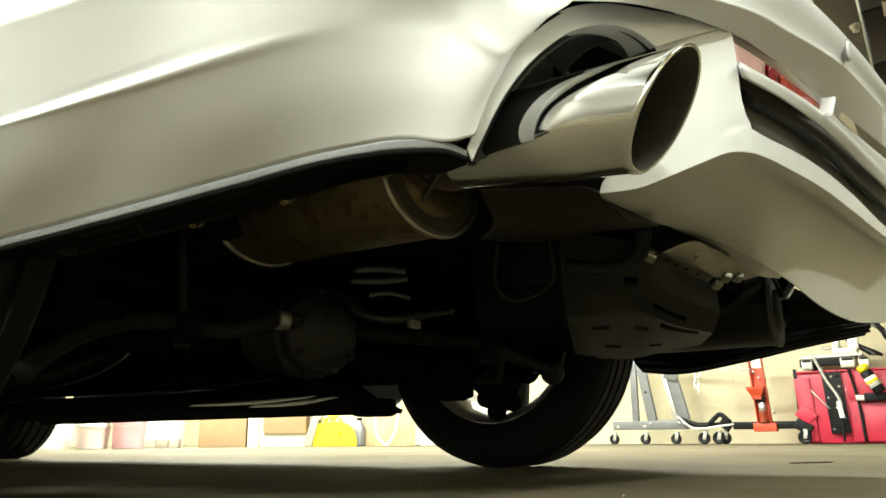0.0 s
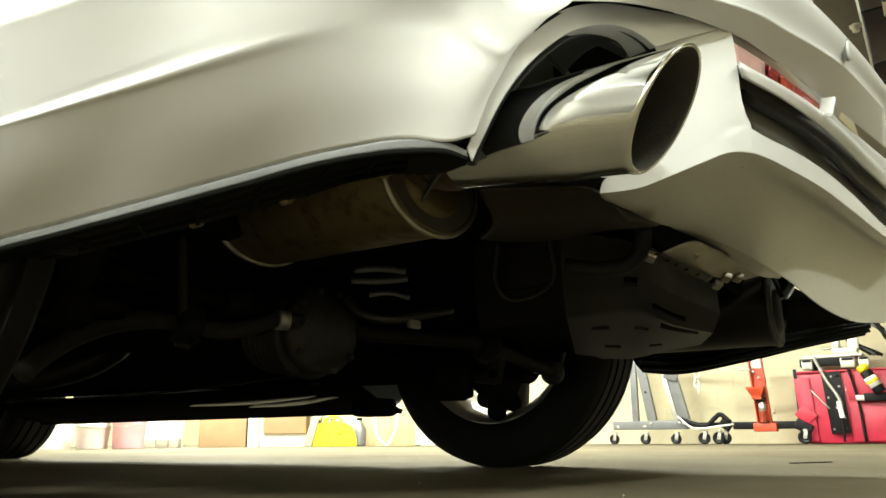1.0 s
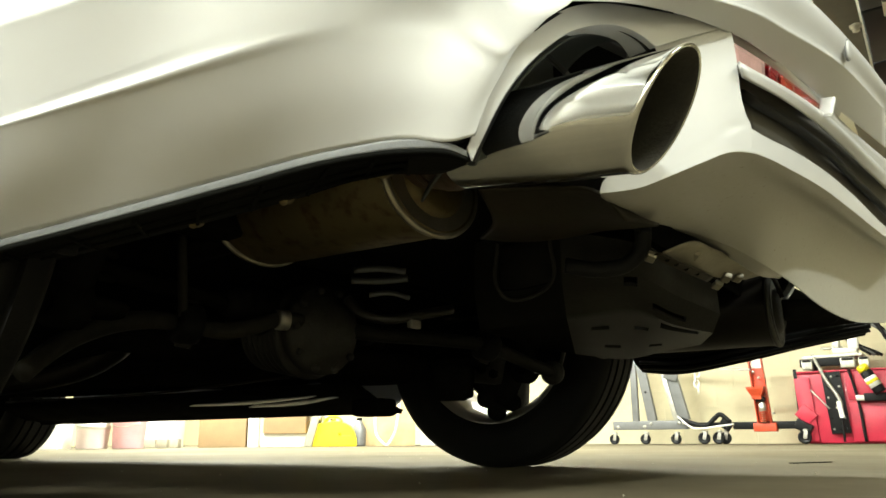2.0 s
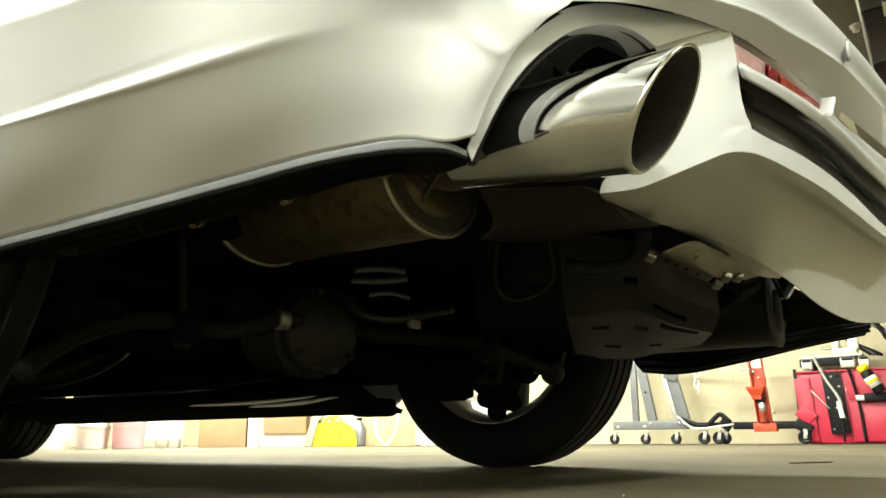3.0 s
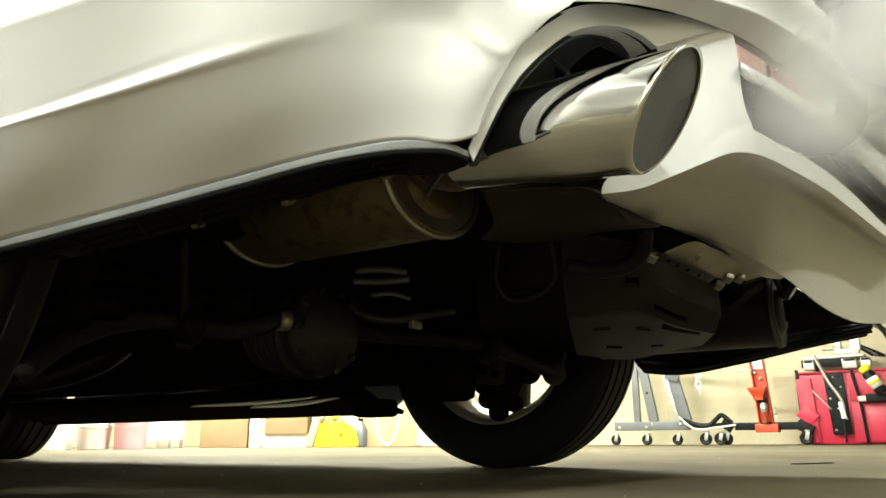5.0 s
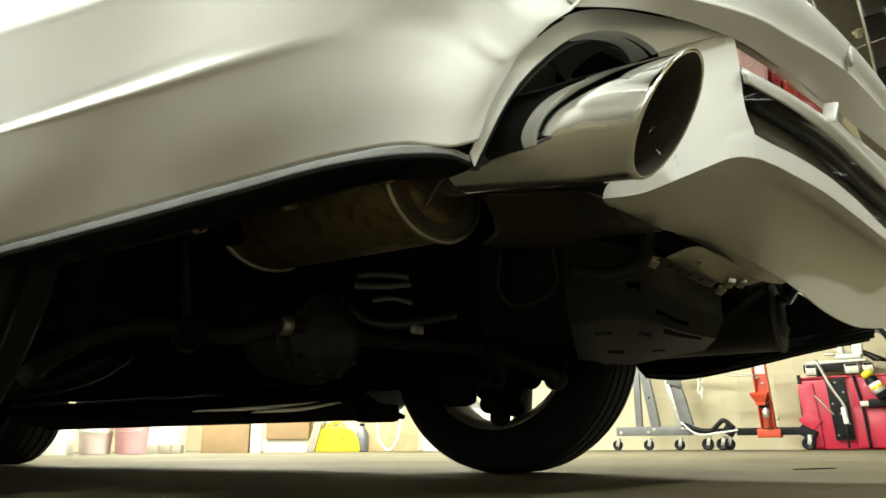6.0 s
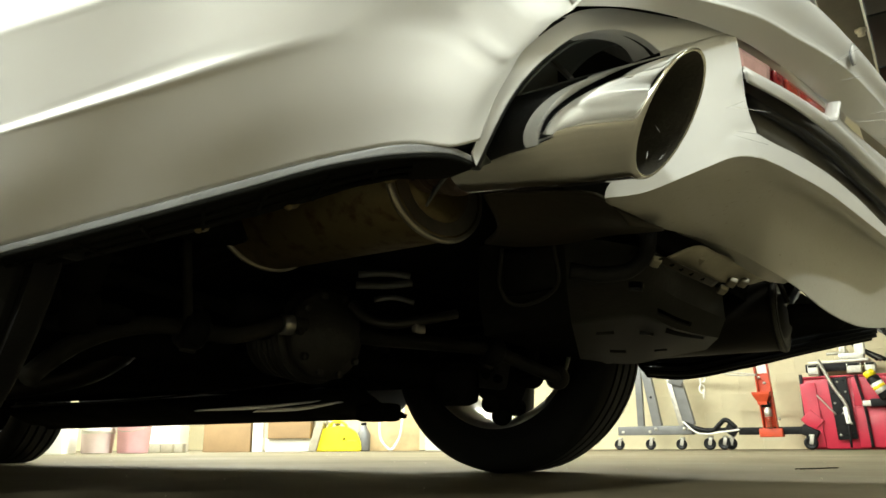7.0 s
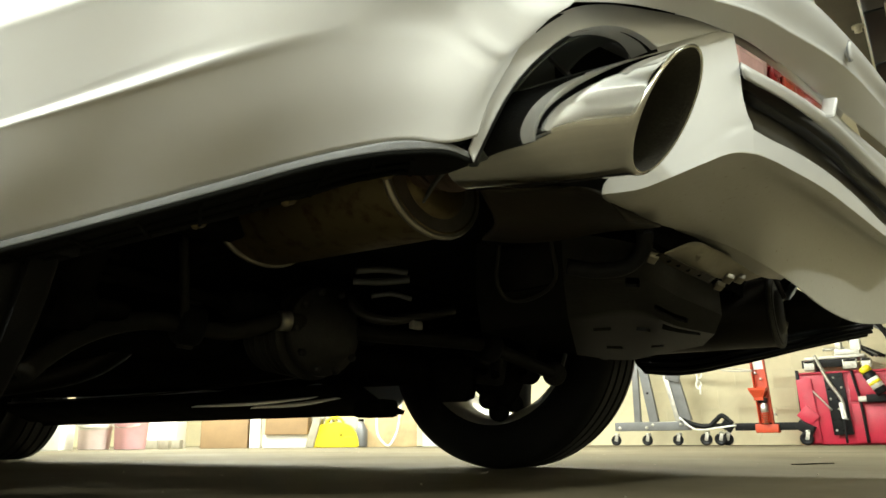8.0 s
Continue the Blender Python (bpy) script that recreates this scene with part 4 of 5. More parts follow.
dolly = thing("dolly", "black steel dolly frame on casters", "dolly", m=spot(1.2, 7.1))
part("rail", tube([(-0.24, 0, 0.27), (-0.12, 0, 0.22), (0.05, 0, 0.2), (0.12, 0, 0.26), (0.17, 0, 0.30), (0.28, 0, 0.22)], 0.025, 10, 30), BLACK, dolly)
part("crossbar", box(0.5, 0.05, 0.05, pose(0.02, 0.1, 0.2), 0.006), BLACK, dolly)
part("cable", tube([(-0.25, -0.04, 0.29), (-0.1, -0.05, 0.17), (0.15, -0.05, 0.18), (0.32, -0.03, 0.2)], 0.009, 8, 30), CREAM, dolly)
for x in (0.0, 0.14):
    caster(dolly, x, 0.03 * (x > 0.1), 0.06)

stand = thing("engine_stand", "orange steel engine stand with a black foot on casters", "stand", m=spot(0.68, 7.15))
post("mast", (0.095, 0.03, 0.13), (0.05, 0.03, 1.0), 0.12, 0.06, ORANGE, stand)
for x in (0.03, 0.155):
    post("mast_flange", (x, -0.02, 0.13), (x - 0.045, -0.02, 1.0), 0.014, 0.07, ORANGE, stand)
part("mast_base", box(0.22, 0.12, 0.085, pose(0.09, 0, 0.165), 0.008), ORANGE, stand)
part("foot", box(0.66, 0.07, 0.075, pose(0.10, 0.02, 0.185), 0.01), BLACK, stand)
part("foot_wedge", box(0.12, 0.06, 0.10, pose(-0.3, 0.0, 0.2, 0, 35, 0), 0.01), BLACK, stand)
part("foot_end", box(0.16, 0.07, 0.10, pose(0.44, 0.0, 0.165, 0, 28, 0), 0.012), BLACK, stand)
part("head_plate", turned([(0.06, 0.0), (0.065, 0.03), (0.115, 0.10), (0.12, 0.125), (0.09, 0.125), (0.05, 0.04), (0.0, 0.04)], 4, pose(0.055, -0.09, 0.44, 0, 0, 45)), ORANGE, stand, smooth=False)
part("ram", turned([(0.0, 0.0), (0.022, 0.0), (0.022, 0.10), (0.036, 0.11), (0.036, 0.18), (0.02, 0.20), (0.02, 0.26), (0.0, 0.26)], 20, pose(0.09, -0.075, 0.21)), BRIGHT, stand)
part("spring", tube([(0.09 + 0.034 * math.cos(k * 0.9), -0.075 + 0.034 * math.sin(k * 0.9), 0.21 + 0.0031 * k) for k in range(36)], 0.0055, 6, 160), ORANGE, stand)
part("collar", box(0.085, 0.05, 0.05, pose(0.08, -0.08, 0.44), 0.008), BLACK, stand)
part("label_plate", box(0.10, 0.004, 0.22, pose(0.055, -0.005, 0.87, 0, -2, 0), 0.001), CREAM, stand)
for x, z in ((0.03, 0.72), (0.08, 0.66), (0.18, 0.30)):
    part("pin", turned([(0.0, -0.025), (0.014, -0.025), (0.014, 0.0), (0.0, 0.0)], 10, pose(x, -0.055, z, 90, 0, 0)), BRIGHT, stand)
for q in (0.0, 0.03):
    part("lever", tube([(0.02, -0.07, 0.74 + q * 0.2), (-0.25, -0.09, 0.76 + q), (-0.42, -0.1, 0.82 + q * 0.5)], 0.008, 8, 16), BRIGHT, stand)
caster(stand, 0.44, -0.02, 0.062)
caster(stand, -0.33, 0.05, 0.06)

chain = thing("chain", "short galvanised chain hanging from the hoist arm", "chain", m=spot(1.24, 7.1))
for k in range(6):
    pts = [(0.026 * math.cos(a), 0, 0.85 - 0.056 * k + 0.042 * math.sin(a)) for a in (2 * math.pi * j / 12 for j in range(13))]
    part("link", tube([pose(0.012 * (k % 3), 0, 0, 0, 0, 90 * (k % 2) + 20) @ Vector(p) for p in pts], 0.0085, 6, 24), CREAM, chain)

chest = thing("tool_chest", "red steel tool chest with black ribbed side strip", "tool chest", m=spot(-0.22, 7.2))
part("body", box(0.95, 0.46, 0.70, pose(0, 0.23, 0.355), 0.012), RED, chest)
part("door", box(0.52, 0.02, 0.36, pose(0.22, -0.010, 0.20), 0.006), RED, chest)
part("upper_panel", box(0.52, 0.02, 0.27, pose(0.22, -0.004, 0.545), 0.006), RED, chest)
part("lid_rim", box(0.94, 0.03, 0.018, pose(0.0, -0.012, 0.695), 0.004), RED, chest)
part("corner_plate", box(0.14, 0.02, 0.62, pose(-0.42, -0.015, 0.33, 0, -3, 0), 0.004), RED, chest)
part("bracket", box(0.16, 0.03, 0.14, pose(-0.43, -0.022, 0.28, 0, 45, 0), 0.006), RED, chest)
part("edge_strip", box(0.03, 0.03, 0.66, pose(-0.49, 0.0, 0.40), 0.004), BLACK, chest)
strip = part("side_strip", box(0.17, 0.018, 0.59, pose(-0.15, -0.035, 0.39, 0, -3, 0), 0.004), BLACK, chest)
for k in range(6):
    for j in range(3):
        part("stud", turned([(0.0, -0.012), (0.009, -0.010), (0.012, 0.0), (0.0, 0.0)], 8, pose(-0.15, -0.045, 0.39, 0, -3, 0) @ pose(-0.055 + 0.055 * j, 0, -0.25 + 0.1 * k, 90, 0, 0)), BLACK if (j + k) % 3 else BRIGHT, strip)
part("strap", tube([(0.0, -0.04, 0.70), (0.045, -0.045, 0.4), (0.065, -0.045, 0.02)], 0.014, 6, 20), BLACK, chest)
part("rod", tube([(-0.36, -0.04, 0.52), (-0.21, -0.045, 0.33)], 0.008, 8, 8), BRIGHT, chest)
part("bar", box(0.46, 0.06, 0.075, pose(0.33, -0.06, 0.43), 0.008), BLACK, chest)
part("bar_end", box(0.08, 0.05, 0.055, pose(0.07, -0.06, 0.425), 0.008), BRIGHT, chest)

lever = thing("jack_handle", "bright steel jack handle leaning on the tool chest", "handle", m=spot(-0.05, 7.1))
part("shaft", tube([(-0.13, 0, 0.86), (-0.03, 0, 0.6), (0.07, 0, 0.38), (0.065, 0, 0.27)], 0.016, 10, 20), BRIGHT, lever)
part("grip", box(0.045, 0.03, 0.16, pose(0.06, 0, 0.32, 0, -5, 0), 0.01), CREAM, lever)
part("prop", tube([(0.065, 0, 0.27), (0.06, 0.0, 0.02)], 0.012, 8, 6), BLACK, lever)

can_ob = thing("spray_can", "black spray can with a yellow cap and pale label", "can", m=spot(-0.47, 7.05) @ pose(0, 0, 0.47, 0, -28, 0))
part("can_body", turned([(0.0, 0.0), (0.05, 0.0), (0.055, 0.01), (0.055, 0.21), (0.045, 0.225), (0.0, 0.225)], 28), BLACK, can_ob)
part("cap", turned([(0.0, 0.225), (0.05, 0.225), (0.052, 0.27), (0.04, 0.285), (0.0, 0.285)], 28), YELLOW, can_ob)
part("label", turned([(0.0556, 0.06), (0.0556, 0.16)], 28), CREAM, can_ob)
part("label_bar", turned([(0.0562, 0.10), (0.0562, 0.13)], 28), YELLOW, can_ob)

bench = thing("work_table", "steel topped work table with metal clutter", "table", m=spot(-0.08, 7.25))
part("table_top", box(0.54, 0.45, 0.03, pose(0.0, 0.2, 0.845, 0, -1, 0), 0.004), BRIGHT, bench)
part("apron", box(0.5, 0.03, 0.08, pose(-0.05, 0.0, 0.79), 0.004), BLACK, bench)
for x in (-0.22, 0.23):
    part("table_leg", box(0.05, 0.05, 0.83, pose(x, 0.4, 0.415), 0.004), BLACK, bench)
vise = thing("vise", "small machined steel vise and blocks on the table", "vise", m=spot(-0.08, 7.2) @ pose(0, 0.1, 0.86))
part("base", box(0.22, 0.14, 0.06, pose(0.12, 0, 0.03), 0.008), BRIGHT, vise)
part("jaw", box(0.09, 0.14, 0.12, pose(0.2, 0, 0.1), 0.01), CREAM, vise)
part("jaw", box(0.06, 0.12, 0.09, pose(0.05, 0, 0.1), 0.01), BRIGHT, vise)
part("screw", tube([(-0.1, 0, 0.07), (0.1, 0, 0.07)], 0.015, 10, 6), BRIGHT, vise)
for x, w in ((-0.22, 0.10), (0.14, 0.13), (0.28, 0.09)):
    b = thing("clamp_block", "machined steel clamp block under the table edge", "block", "clamp blocks", spot(-0.08, 7.18) @ pose(x, 0, 0.715))
    part("block", box(w, 0.08, 0.10, pose(0, 0, 0.05), 0.01), BRIGHT, b)
    part("block_plate", box(w * 0.8, 0.012, 0.02, pose(0, -0.045, 0.085), 0.002), BLACK, b)
for k in range(4):
    h = thing("air_hose", "coiled dark rubber air hose hanging at the table", "hose", "air hoses", spot(-0.42, 7.25))
    q = 0.03 * k
    part("hose", tube([(0.0 + q, 0.05 + q, 0.84), (-0.12 - q, 0.02, 0.96 + q), (-0.05 + q, 0.0, 1.12 + q), (0.12 + q, 0.02, 1.10 - 2 * q), (0.17 + 2 * q, 0.04, 0.92), (0.22 + q, 0.08, 0.80 - q), (0.3, 0.12, 0.72)], 0.014 + 0.003 * (k % 2), 8, 40), GREY if k == 1 else BLACK, h)

# ---- boxes and tubs further along the wall ----
FACE = -55.9


def carton(name, x, y, w, dp, h, material, label, category="box", lean=0.0, flaps=True, z=0.0):
    b = thing(name, label, category, m=pose(x, y, z, 0, lean, FACE))
    body = part("body", box(w, dp, h, pose(0, dp / 2, h / 2), 0.006), material, b)
    if flaps:
        part("flap_seam", box(w * 0.98, 0.004, 0.006, pose(0, 0.0, h * 0.93), 0.001), DARKCARD, body)
        part("tape", box(0.05, 0.003, h * 0.25, pose(w * 0.1, -0.001, h * 0.87), 0.0005), TAPE, body)
    return b


carton("white_carton", 3.02, 6.72, 0.42, 0.3, 0.42, CREAM, "plain white carton on the floor", flaps=False)
for x, y, mt, lb in ((3.43, 6.41, PALEPINK, "pale pink translucent plastic bucket with a label"), (3.64, 6.10, PINK, "pink plastic bucket on the concrete floor")):
    b = thing("bucket", lb, "bucket", "buckets", pose(x, y, 0, 0, 0, FACE))
    part("wall", turned([(0.0, 0.005), (0.145, 0.005), (0.15, 0.01), (0.172, 0.34), (0.18, 0.345), (0.18, 0.37), (0.166, 0.37), (0.145, 0.02), (0.0, 0.02)], 36), mt, b)
    part("rim", turned([(0.178, 0.30), (0.186, 0.30), (0.186, 0.315), (0.178, 0.315), (0.178, 0.30)], 36), mt, b)
    part("handle", tube([(0.18 * math.cos(a), -0.02 - 0.17 * abs(math.sin(a)), 0.31 - 0.09 * math.sin(a)) for a in (math.pi * k / 10 for k in range(11))], 0.004, 6, 24), BRIGHT, b)
    if mt is PALEPINK:
        part("label", turned([(0.1705, 0.20), (0.1735, 0.27)], 36), CREAM, b)
carton("wood_block", 4.0, 6.05, 0.11, 0.1, 0.10, GREYCARD, "small grey wooden block", "block", flaps=False)
carton("white_cabinet", 4.42, 6.78, 0.46, 0.35, 0.62, CREAM, "white painted low cabinet with grey plinth blocks", "cabinet", flaps=False)
for q in (-0.14, 0.12):
    carton("plinth_block", 4.37 + 0.56 * q, 6.62 - 0.83 * q, 0.2, 0.12, 0.10, GREYCARD, "grey concrete block against the cabinet", "block", flaps=False)
carton("cardboard_box", 4.86, 6.12, 0.55, 0.4, 0.52, CARD, "brown cardboard box standing on the floor")
carton("cream_post", 5.06, 5.82, 0.12, 0.1, 0.9, CREAM, "cream painted wooden post", "post", flaps=False)
carton("low_bench", 5.32, 5.55, 0.58, 0.35, 0.15, CREAM, "low cream bench under a carton", "bench", flaps=False)
carton("cardboard_box", 5.28, 5.53, 0.50, 0.3, 0.42, CARD, "brown cardboard box on the low bench", z=0.15)
carton("loose_board", 5.38, 5.25, 0.09, 0.06, 0.36, GREYCARD, "short board leaning on the bench", "board", 14.0, False)
jug = thing("oil_drain_can", "yellow plastic oil drain can with a handle", "can", m=pose(5.59, 5.05, 0, 0, 0, FACE))
sec = [(-0.285, 0.03), (-0.285, 0.22), (-0.2, 0.28), (-0.08, 0.31), (0.1, 0.31), (0.2, 0.26), (0.27, 0.14), (0.285, 0.03)]
bm = bmesh.new()
sides = [[bm.verts.new((p.x, y, p.y - 0.03)) for p in spline([(x, z, 0) for x, z in sec], 28)] for y in (0.0, 0.14)]
for a, b in zip(range(28), range(1, 29)):
    bm.faces.new((sides[0][a], sides[0][b], sides[1][b], sides[1][a]))
for s in sides:
    bm.faces.new(s)
bm.faces.new((sides[0][0], sides[1][0], sides[1][28], sides[0][28]))
bmesh.ops.recalc_face_normals(bm, faces=bm.faces)
bmesh.ops.bevel(bm, geom=[e for e in bm.edges if len(e.link_faces) == 2 and e.calc_face_angle(0) > 1.0], offset=0.012, segments=3, affect="EDGES")
crisp(part("can_body", bm, YELLOW, jug))
part("handle", tube([(-0.12, 0.07, 0.27), (-0.08, 0.07, 0.325), (0.06, 0.07, 0.325), (0.1, 0.07, 0.28)], 0.016, 8, 20), YELLOW, jug)
part("vent", turned([(0, -0.012), (0.018, -0.012), (0.02, 0), (0, 0)], 14, pose(0.08, 0.0, 0.14, 90, 0, 0)), BLACK, jug)
part("groove", box(0.12, 0.004, 0.008, pose(0.17, 0.0, 0.12), 0.001), DARKCARD, jug)
grey = thing("jerrycan", "grey plastic jug beside the yellow can", "jug", m=pose(5.84, 4.86, 0, 0, 0, FACE))
part("jug_body", turned([(0.0, 0.0), (0.075, 0.0), (0.08, 0.02), (0.08, 0.2), (0.04, 0.27), (0.03, 0.3), (0.0, 0.3)], 24), GREY, grey)
part("jug_cap", turned([(0.0, 0.3), (0.034, 0.3), (0.034, 0.33), (0.0, 0.33)], 20), BLACK, grey)
carton("plywood_panel", 6.05, 4.58, 0.62, 0.03, 0.62, WOOD, "plywood panel leaning on the wall", "panel", flaps=False)
carton("white_tub", 6.42, 4.22, 0.26, 0.2, 0.2, CREAM, "white plastic tub by the wheel", "tub", flaps=False)
hose_ob = thing("white_hose", "white hose hanging in a loop to the floor", "hose", m=pose(5.94, 4.52, 0, 0, 0, FACE))
part("hose", tube([(-0.12, -0.05, 0.75), (-0.14, -0.05, 0.35), (-0.10, -0.05, 0.10), (0.0, -0.05, 0.016), (0.08, -0.05, 0.12), (0.13, -0.05, 0.35), (0.16, -0.04, 0.75)], 0.014, 8, 50), CREAM, hose_ob)
tie = thing("pipe_fittings", "bright metal pipe fittings behind the yellow can", "fittings", m=pose(5.62, 5.22, 0, 0, 0, FACE))
for q in range(4):
    part("fitting", turned([(0.0, 0.0), (0.025, 0.0), (0.025, 0.3), (0.035, 0.3), (0.035, 0.36), (0.02, 0.37), (0.02, 0.45), (0.0, 0.45)], 14, pose(-0.14 + 0.08 * q, 0.04 * (q % 2), 0)), BRIGHT, tie)

# ---- overhead door parked under the ceiling, and its perforated track ----
door = thing("overhead_door", "dark raised sectional garage door under the ceiling", "garage door")
for k in range(5):
    part("door_panel", box(0.68, 3.4, 0.05, pose(2.2 + 0.7 * k, -2.61, 2.36), 0.008), BLACK, door)
    part("hinge", box(0.16, 0.09, 0.02, pose(2.55 + 0.7 * k, -1.06, 2.325), 0.004), BRIGHT, door)
track = thing("door_track", "perforated galvanised steel door track with bolts", "track")
part("rail", box(4.2, 0.18, 0.03, pose(3.7, -0.81, 2.30), 0.004), TRACKMAT, track)
part("flange", box(4.2, 0.012, 0.09, pose(3.7, -0.72, 2.345), 0.002), TRACKMAT, track)
for k in range(5):
    part("track_bolt", turned([(0, -0.035), (0.022, -0.035), (0.022, -0.01), (0.035, -0.008), (0.035, 0), (0, 0)], 6, pose(2.42 + 0.86 * k, -0.875, 2.285)), BRIGHT, track)
part("angle", box(4.0, 0.07, 0.012, pose(4.2, -1.16, 2.27), 0.002), GREY, track)
for k in range(26):
    part("slot", box(0.07, 0.022, 0.006, pose(2.6 + 0.13 * k, -1.16, 2.262), 0.001), CREAM, track)

# ---- ceiling fittings ----
for x, y, turn, watts in TUBES:
    f = thing("ceiling_light", "white fluorescent batten fixed under the ceiling", "ceiling light", "ceiling lights", pose(x, y, CEILING, 0, 0, turn))
    part("housing", box(0.34, 2.4, 0.08, pose(0, 0, -0.04), 0.006), CREAM, f)

# ---- floor wear and wall blocks ----
crack = tagged(part("floor_crack", box(0.16, 0.018, 0.002, pose(1.34, -0.66, 0.002, 0, 0, -28), 0.0), UNDER, smooth=False), "dark open joint in the concrete floor", "crack", kind="structure")
rng = random.Random(4)
bm = bmesh.new()
for k in range(90):
    s = rng.uniform(0.0006, 0.0019)
    bmesh.ops.create_icosphere(bm, subdivisions=1, radius=s, matrix=pose(rng.uniform(-0.7, 3.5), rng.uniform(-0.8, 3.0), s * 0.5))
tagged(part("grit", bm, GREYCARD, smooth=False), "pale grit and dust specks on the concrete floor", "grit", kind="stuff")
wall = bpy.data.objects["wall_east"]
bm = box(0.012, 0.3985, 0.1985, None, 0.0008)
block_mesh = None
for row in range(7):
    for col in range(27):
        y = -1.4 + 0.4 * col + 0.2 * (row % 2)
        if block_mesh is None:
            b = part("block", bm, WALL, wall, smooth=False)
            block_mesh = b.data
        else:
            b = new("block", block_mesh)
            b.parent = wall
        b.matrix_basis = pose(EAST - 0.001, y, 0.1 + 0.2 * row)

# ---- what comes out of the exhaust: puffs of vapour and flying drops ----
def vapour_material(name, reach, least, most):
    m = bpy.data.materials.new(name)
    m.use_nodes = True
    t = m.node_tree
    t.nodes.remove(t.nodes["Principled BSDF"])
    out = t.nodes["Material Output"]
    co = t.nodes.new("ShaderNodeTexCoord")
    dist = t.nodes.new("ShaderNodeVectorMath")
    dist.operation = "LENGTH"
    t.links.new(co.outputs["Object"], dist.inputs[0])
    fade = t.nodes.new("ShaderNodeMapRange")
    fade.interpolation_type = "SMOOTHSTEP"
    fade.inputs["From Min"].default_value, fade.inputs["From Max"].default_value = 0.01, reach
    fade.inputs["To Min"].default_value, fade.inputs["To Max"].default_value = 1.0, 0.0
    t.links.new(dist.outputs["Value"], fade.inputs["Value"])
    cloud = t.nodes.new("ShaderNodeTexNoise")
    cloud.inputs["Scale"].default_value, cloud.inputs["Detail"].default_value = 9, 1
    t.links.new(co.outputs["Object"], cloud.inputs["Vector"])
    thin = t.nodes.new("ShaderNodeMapRange")
    thin.inputs["From Min"].default_value, thin.inputs["From Max"].default_value = 0.3, 0.65
    thin.inputs["To Min"].default_value, thin.inputs["To Max"].default_value = least, most
    t.links.new(cloud.outputs["Fac"], thin.inputs["Value"])
    alpha = t.nodes.new("ShaderNodeMath")
    alpha.operation = "MULTIPLY"
    t.links.new(fade.outputs["Result"], alpha.inputs[0])
    t.links.new(thin.outputs["Result"], alpha.inputs[1])
    clear, white, glow, both, mix = (t.nodes.new("ShaderNode" + n) for n in ("BsdfTransparent", "BsdfDiffuse", "BsdfTranslucent", "AddShader", "MixShader"))
    white.inputs["Color"].default_value = glow.inputs["Color"].default_value = (0.38, 0.38, 0.385, 1)
    t.links.new(white.outputs[0], both.inputs[0])
    t.links.new(glow.outputs[0], both.inputs[1])
    t.links.new(alpha.outputs["Value"], mix.inputs["Fac"])
    t.links.new(clear.outputs[0], mix.inputs[1])
    t.links.new(both.outputs[0], mix.inputs[2])
    t.links.new(mix.outputs[0], out.inputs["Surface"])
    return m


VAPOUR = vapour_material("exhaust_vapour", 0.094, 0.38, 0.72)
MIST = vapour_material("exhaust_mist", 0.2, 0.25, 0.45)
SPRAY = mat("water_drop", (0.7, 0.7, 0.68), 0.15, 0, 0.05, 30)
SPRAY.node_tree.nodes["Principled BSDF"].inputs["Alpha"].default_value = 0.34


def puff(seed, layer):
    """A billowed veil of thin vapour."""
    bm = bmesh.new()
    grid = []
    for i in range(13):
        row = []
        for j in range(13):
            x, y = (i - 6) / 60, (j - 6) / 60
            bulge = 0.012 * noise.noise(Vector((x * 14 + seed, y * 14, layer * 30)))
            row.append(bm.verts.new((x, layer + bulge + 0.8 * (x * x + y * y) * (1 if layer > 0 else -1), y)))
        grid.append(row)
    for i in range(12):
        for j in range(12):
            if (i - 5.5) ** 2 + (j - 5.5) ** 2 < 38:
                bm.faces.new((grid[i][j], grid[i + 1][j], grid[i + 1][j + 1], grid[i][j + 1]))
    return bm


puffs, drops = [], []
# start time, drift to the side, back and up in metres, seconds in view
PUFFS = [(3.12, 0.07, -0.13, 0.05, 0.34), (3.17, 0.09, -0.15, 0.09, 0.36),
         (4.38, 0.085, -0.14, 0.06, 0.9), (4.39, 0.10, -0.16, 0.10, 1.0), (4.41, 0.12, -0.12, 0.02, 1.0), (4.40, 0.15, -0.16, 0.07, 1.0),
         (4.58, 0.09, -0.12, 0.05, 0.9), (4.78, 0.10, -0.15, 0.07, 0.8), (4.95, 0.11, -0.13, 0.03, 0.8)]
for k, row in enumerate(PUFFS):
    ob = thing("vapour_puff", "thin white puff of exhaust vapour", "vapour", "exhaust vapour")
    part("veil", puff(3.1 * k, -0.018 if k % 2 else 0.02), VAPOUR, ob)
    puffs.append((ob, *row))
mist = thing("vapour_puff", "thin grey vapour inside the exhaust mouth", "vapour", "exhaust vapour")
bm = slash_tube([(0.0005, 0.012, 1), (0.012, 0.012, 1), (0.026, 0.012, 1), (TIP_R - 0.0034, 0.012, 1)], 40)
bmesh.ops.translate(bm, vec=-TIP_M, verts=bm.verts)
part("veil", bm, MIST, mist)
rng = random.Random(11)
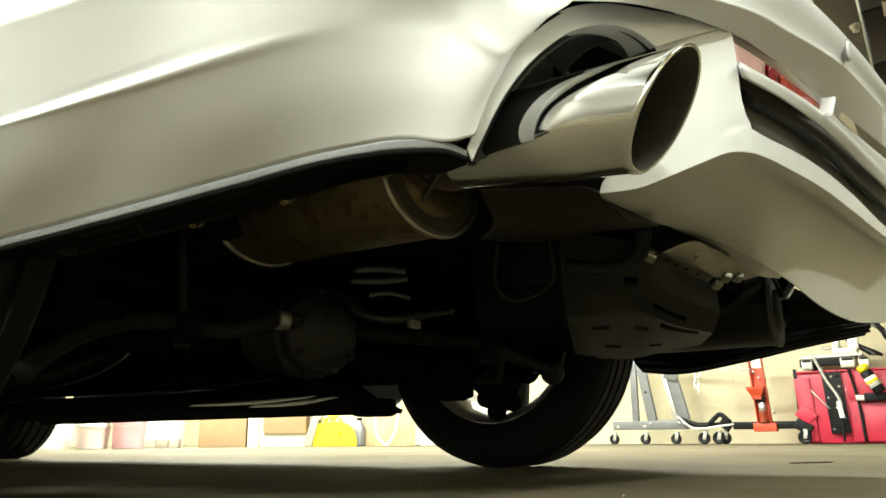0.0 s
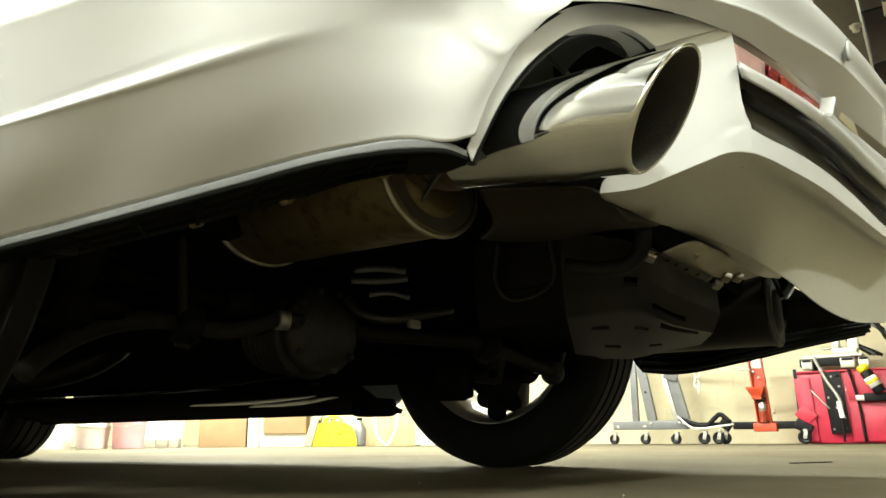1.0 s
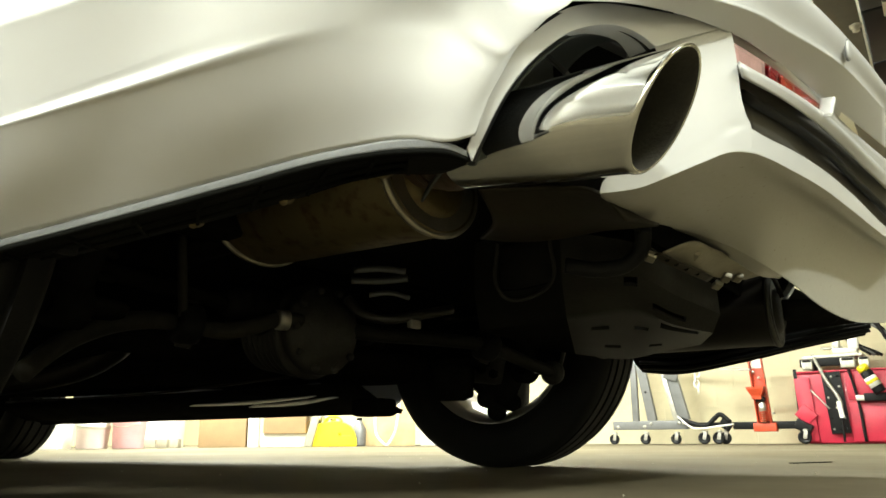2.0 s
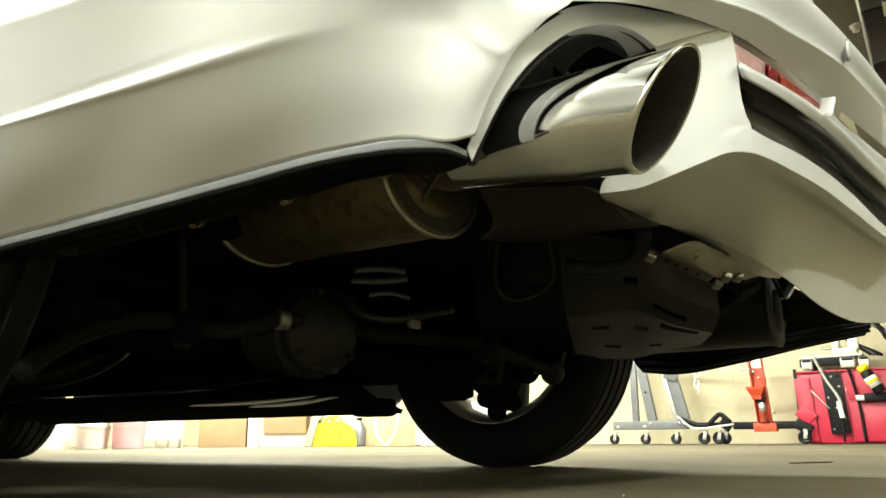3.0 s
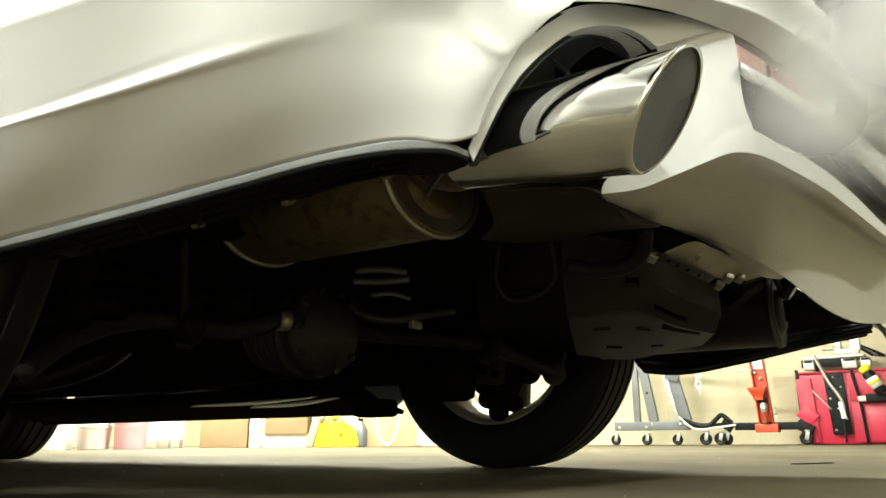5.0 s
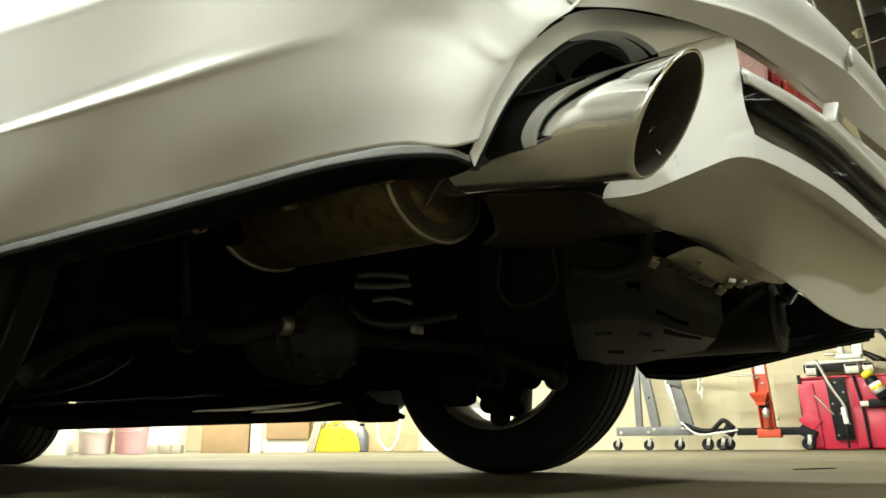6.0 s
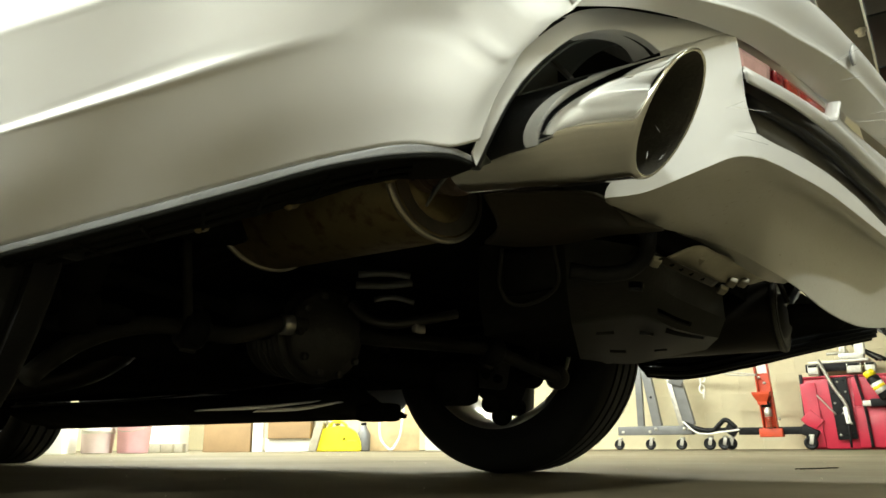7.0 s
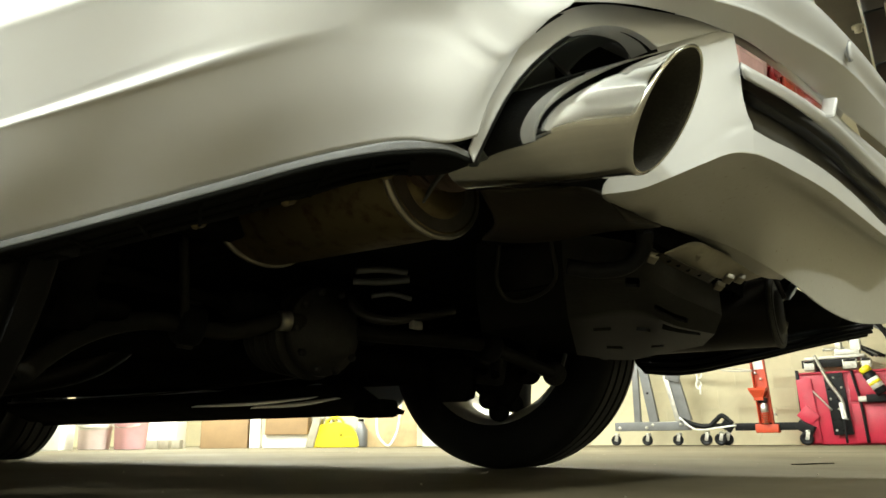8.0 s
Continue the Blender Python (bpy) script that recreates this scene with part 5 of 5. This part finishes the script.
# bursts: first moment, length in seconds, share of the drops
BURSTS = [(3.40, 0.25, 0.04), (5.25, 0.4, 0.08), (5.62, 0.3, 0.34), (5.93, 0.3, 0.12), (6.14, 0.2, 0.12), (6.5, 0.3, 0.05), (6.88, 0.26, 0.13), (7.18, 0.2, 0.10), (7.34, 0.18, 0.06)]
streak_meshes = []
for k in range(276):
    ob = thing("water_drop", "faint streaking drop of water from the exhaust", "drop", "water drops")
    if len(streak_meshes) < 3:
        s = (0.5, 0.75, 1.1)[len(streak_meshes)]
        streak = part("streak", turned([(0.00005, -0.012 * s), (0.00013, -0.008 * s), (0.0002, 0.002 * s), (0.00018, 0.008 * s), (0.0001, 0.012 * s), (0.00005, 0.0125 * s)], 6), SPRAY, ob)
        streak_meshes.append(streak.data)
    else:
        streak = new("streak", streak_meshes[k % 3])
        streak.parent = ob
    burst = rng.choices(BURSTS, [b[2] for b in BURSTS])[0]
    drops.append((ob, burst[0] + burst[1] * rng.random(), rng.uniform(0.25, 1.3), rng.uniform(-0.3, 0.95), rng.uniform(1.2, 2.6), rng.uniform(0, 1)))
splashes = []
for k in range(20):
    ob = thing("water_drop", "small drop of water splashing in the exhaust mouth", "drop", "water drops")
    bead = part("bead", turned([(0.0001, -0.003), (0.0003, -0.0018), (0.0004, 0.0), (0.0003, 0.002), (0.0001, 0.0035)], 8), SPRAY, ob)
    t0 = rng.choice((4.6, 5.7, 5.74, 6.52, 6.56, 6.84, 7.25, 7.3, 7.4)) + rng.uniform(0, 0.14)
    splashes.append((ob, t0, rng.uniform(-0.7, 0.7), rng.uniform(0.008, 0.035), rng.uniform(-40, 40)))


def motions():
    rest = MUF + MUF_AX * 0.17
    for ob, t0, a, b, c, stay in puffs:
        drift = Vector((a, b, c))
        face = (TIP_M - EYE).to_track_quat("Y", "Z").to_matrix().to_4x4()
        boot = Matrix.Translation((0.0, -0.45, 0.85)) @ face
        rows = [(0.0, boot), (t0 + 0.02, boot), (t0 + 0.05, Matrix.Translation(TIP_M + drift * 0.75) @ face)]
        for dt, far in ((0.12, 1.0), (0.7 * stay, 1.2), (stay, 2.6), (stay + 0.5, 6.0)):
            rows.append((t0 + dt, Matrix.Translation(TIP_M + drift * far) @ face @ pose(0, 0, 0, 0, 40 * dt, 0)))
        rows.append((8.0, rows[-1][1]))
        walk(ob, rows)
    deep, out = Matrix.Translation(TIP_M - TIP_AX * 0.12), Matrix.Translation(TIP_M + TIP_AX * 0.01)
    walk(mist, [(0.0, deep), (4.38, deep), (4.46, out), (5.2, out), (5.6, deep), (8.0, deep)])
    wide = TIP_AX.cross(Vector((0, 0, 1))).normalized()
    high = wide.cross(TIP_AX).normalized()
    for ob, t0, swing, hop, lean in splashes:
        low = TIP_M + (wide * math.sin(swing) - high * math.cos(swing)) * (TIP_R * 0.86) - TIP_AX * 0.012
        turn = pose(0, 0, 0, lean, lean * 0.5, 0)
        rows = [(0.0, Matrix.Translation(low - TIP_AX * 0.05 - high * 0.002) @ turn), (t0, Matrix.Translation(low - TIP_AX * 0.05 - high * 0.002) @ turn)]
        rows += [(t0 + dt, Matrix.Translation(low + high * hop * up + TIP_AX * 0.03 * dt + wide * swing * -0.01 * up) @ turn) for dt, up in ((0.04, 0.3), (0.10, 0.9), (0.16, 1.0), (0.22, 0.7), (0.28, 0.0))]
        rows += [(t0 + 0.34, rows[0][1]), (8.3, rows[0][1])]
        walk(ob, rows)
    for ob, t0, side, rise, speed, u in drops:
        way = (TIP_AX + Vector((side, 0, rise))).normalized()
        start = TIP_M + Vector((0.0, 0.0, 0.03 * (u - 0.5)))
        turn = way.to_track_quat("Z", "Y").to_matrix().to_4x4()
        home = Matrix.Translation(rest + Vector((0, 0, 0.02 * (u - 0.5)))) @ turn
        rows = [(0.0, home), (t0, home), (t0 + 0.034, Matrix.Translation(start + way * 0.06) @ turn)]
        for k in range(1, 5):
            dt = 0.07 * k
            p = start + way * (0.06 + speed * dt) + Vector((0, 0, -4.9 * dt * dt))
            rows.append((t0 + 0.034 + dt, Matrix.Translation(p) @ turn))
        last = rows[-1][1].translation
        rows.append((t0 + 0.55, Matrix.Translation((last.x + way.x * 0.15, last.y + way.y * 0.15, 0.002)) @ turn))
        rows.append((8.0, rows[-1][1]) if t0 + 0.55 < 7.95 else (8.3, rows[-1][1]))
        walk(ob, rows)


motions()
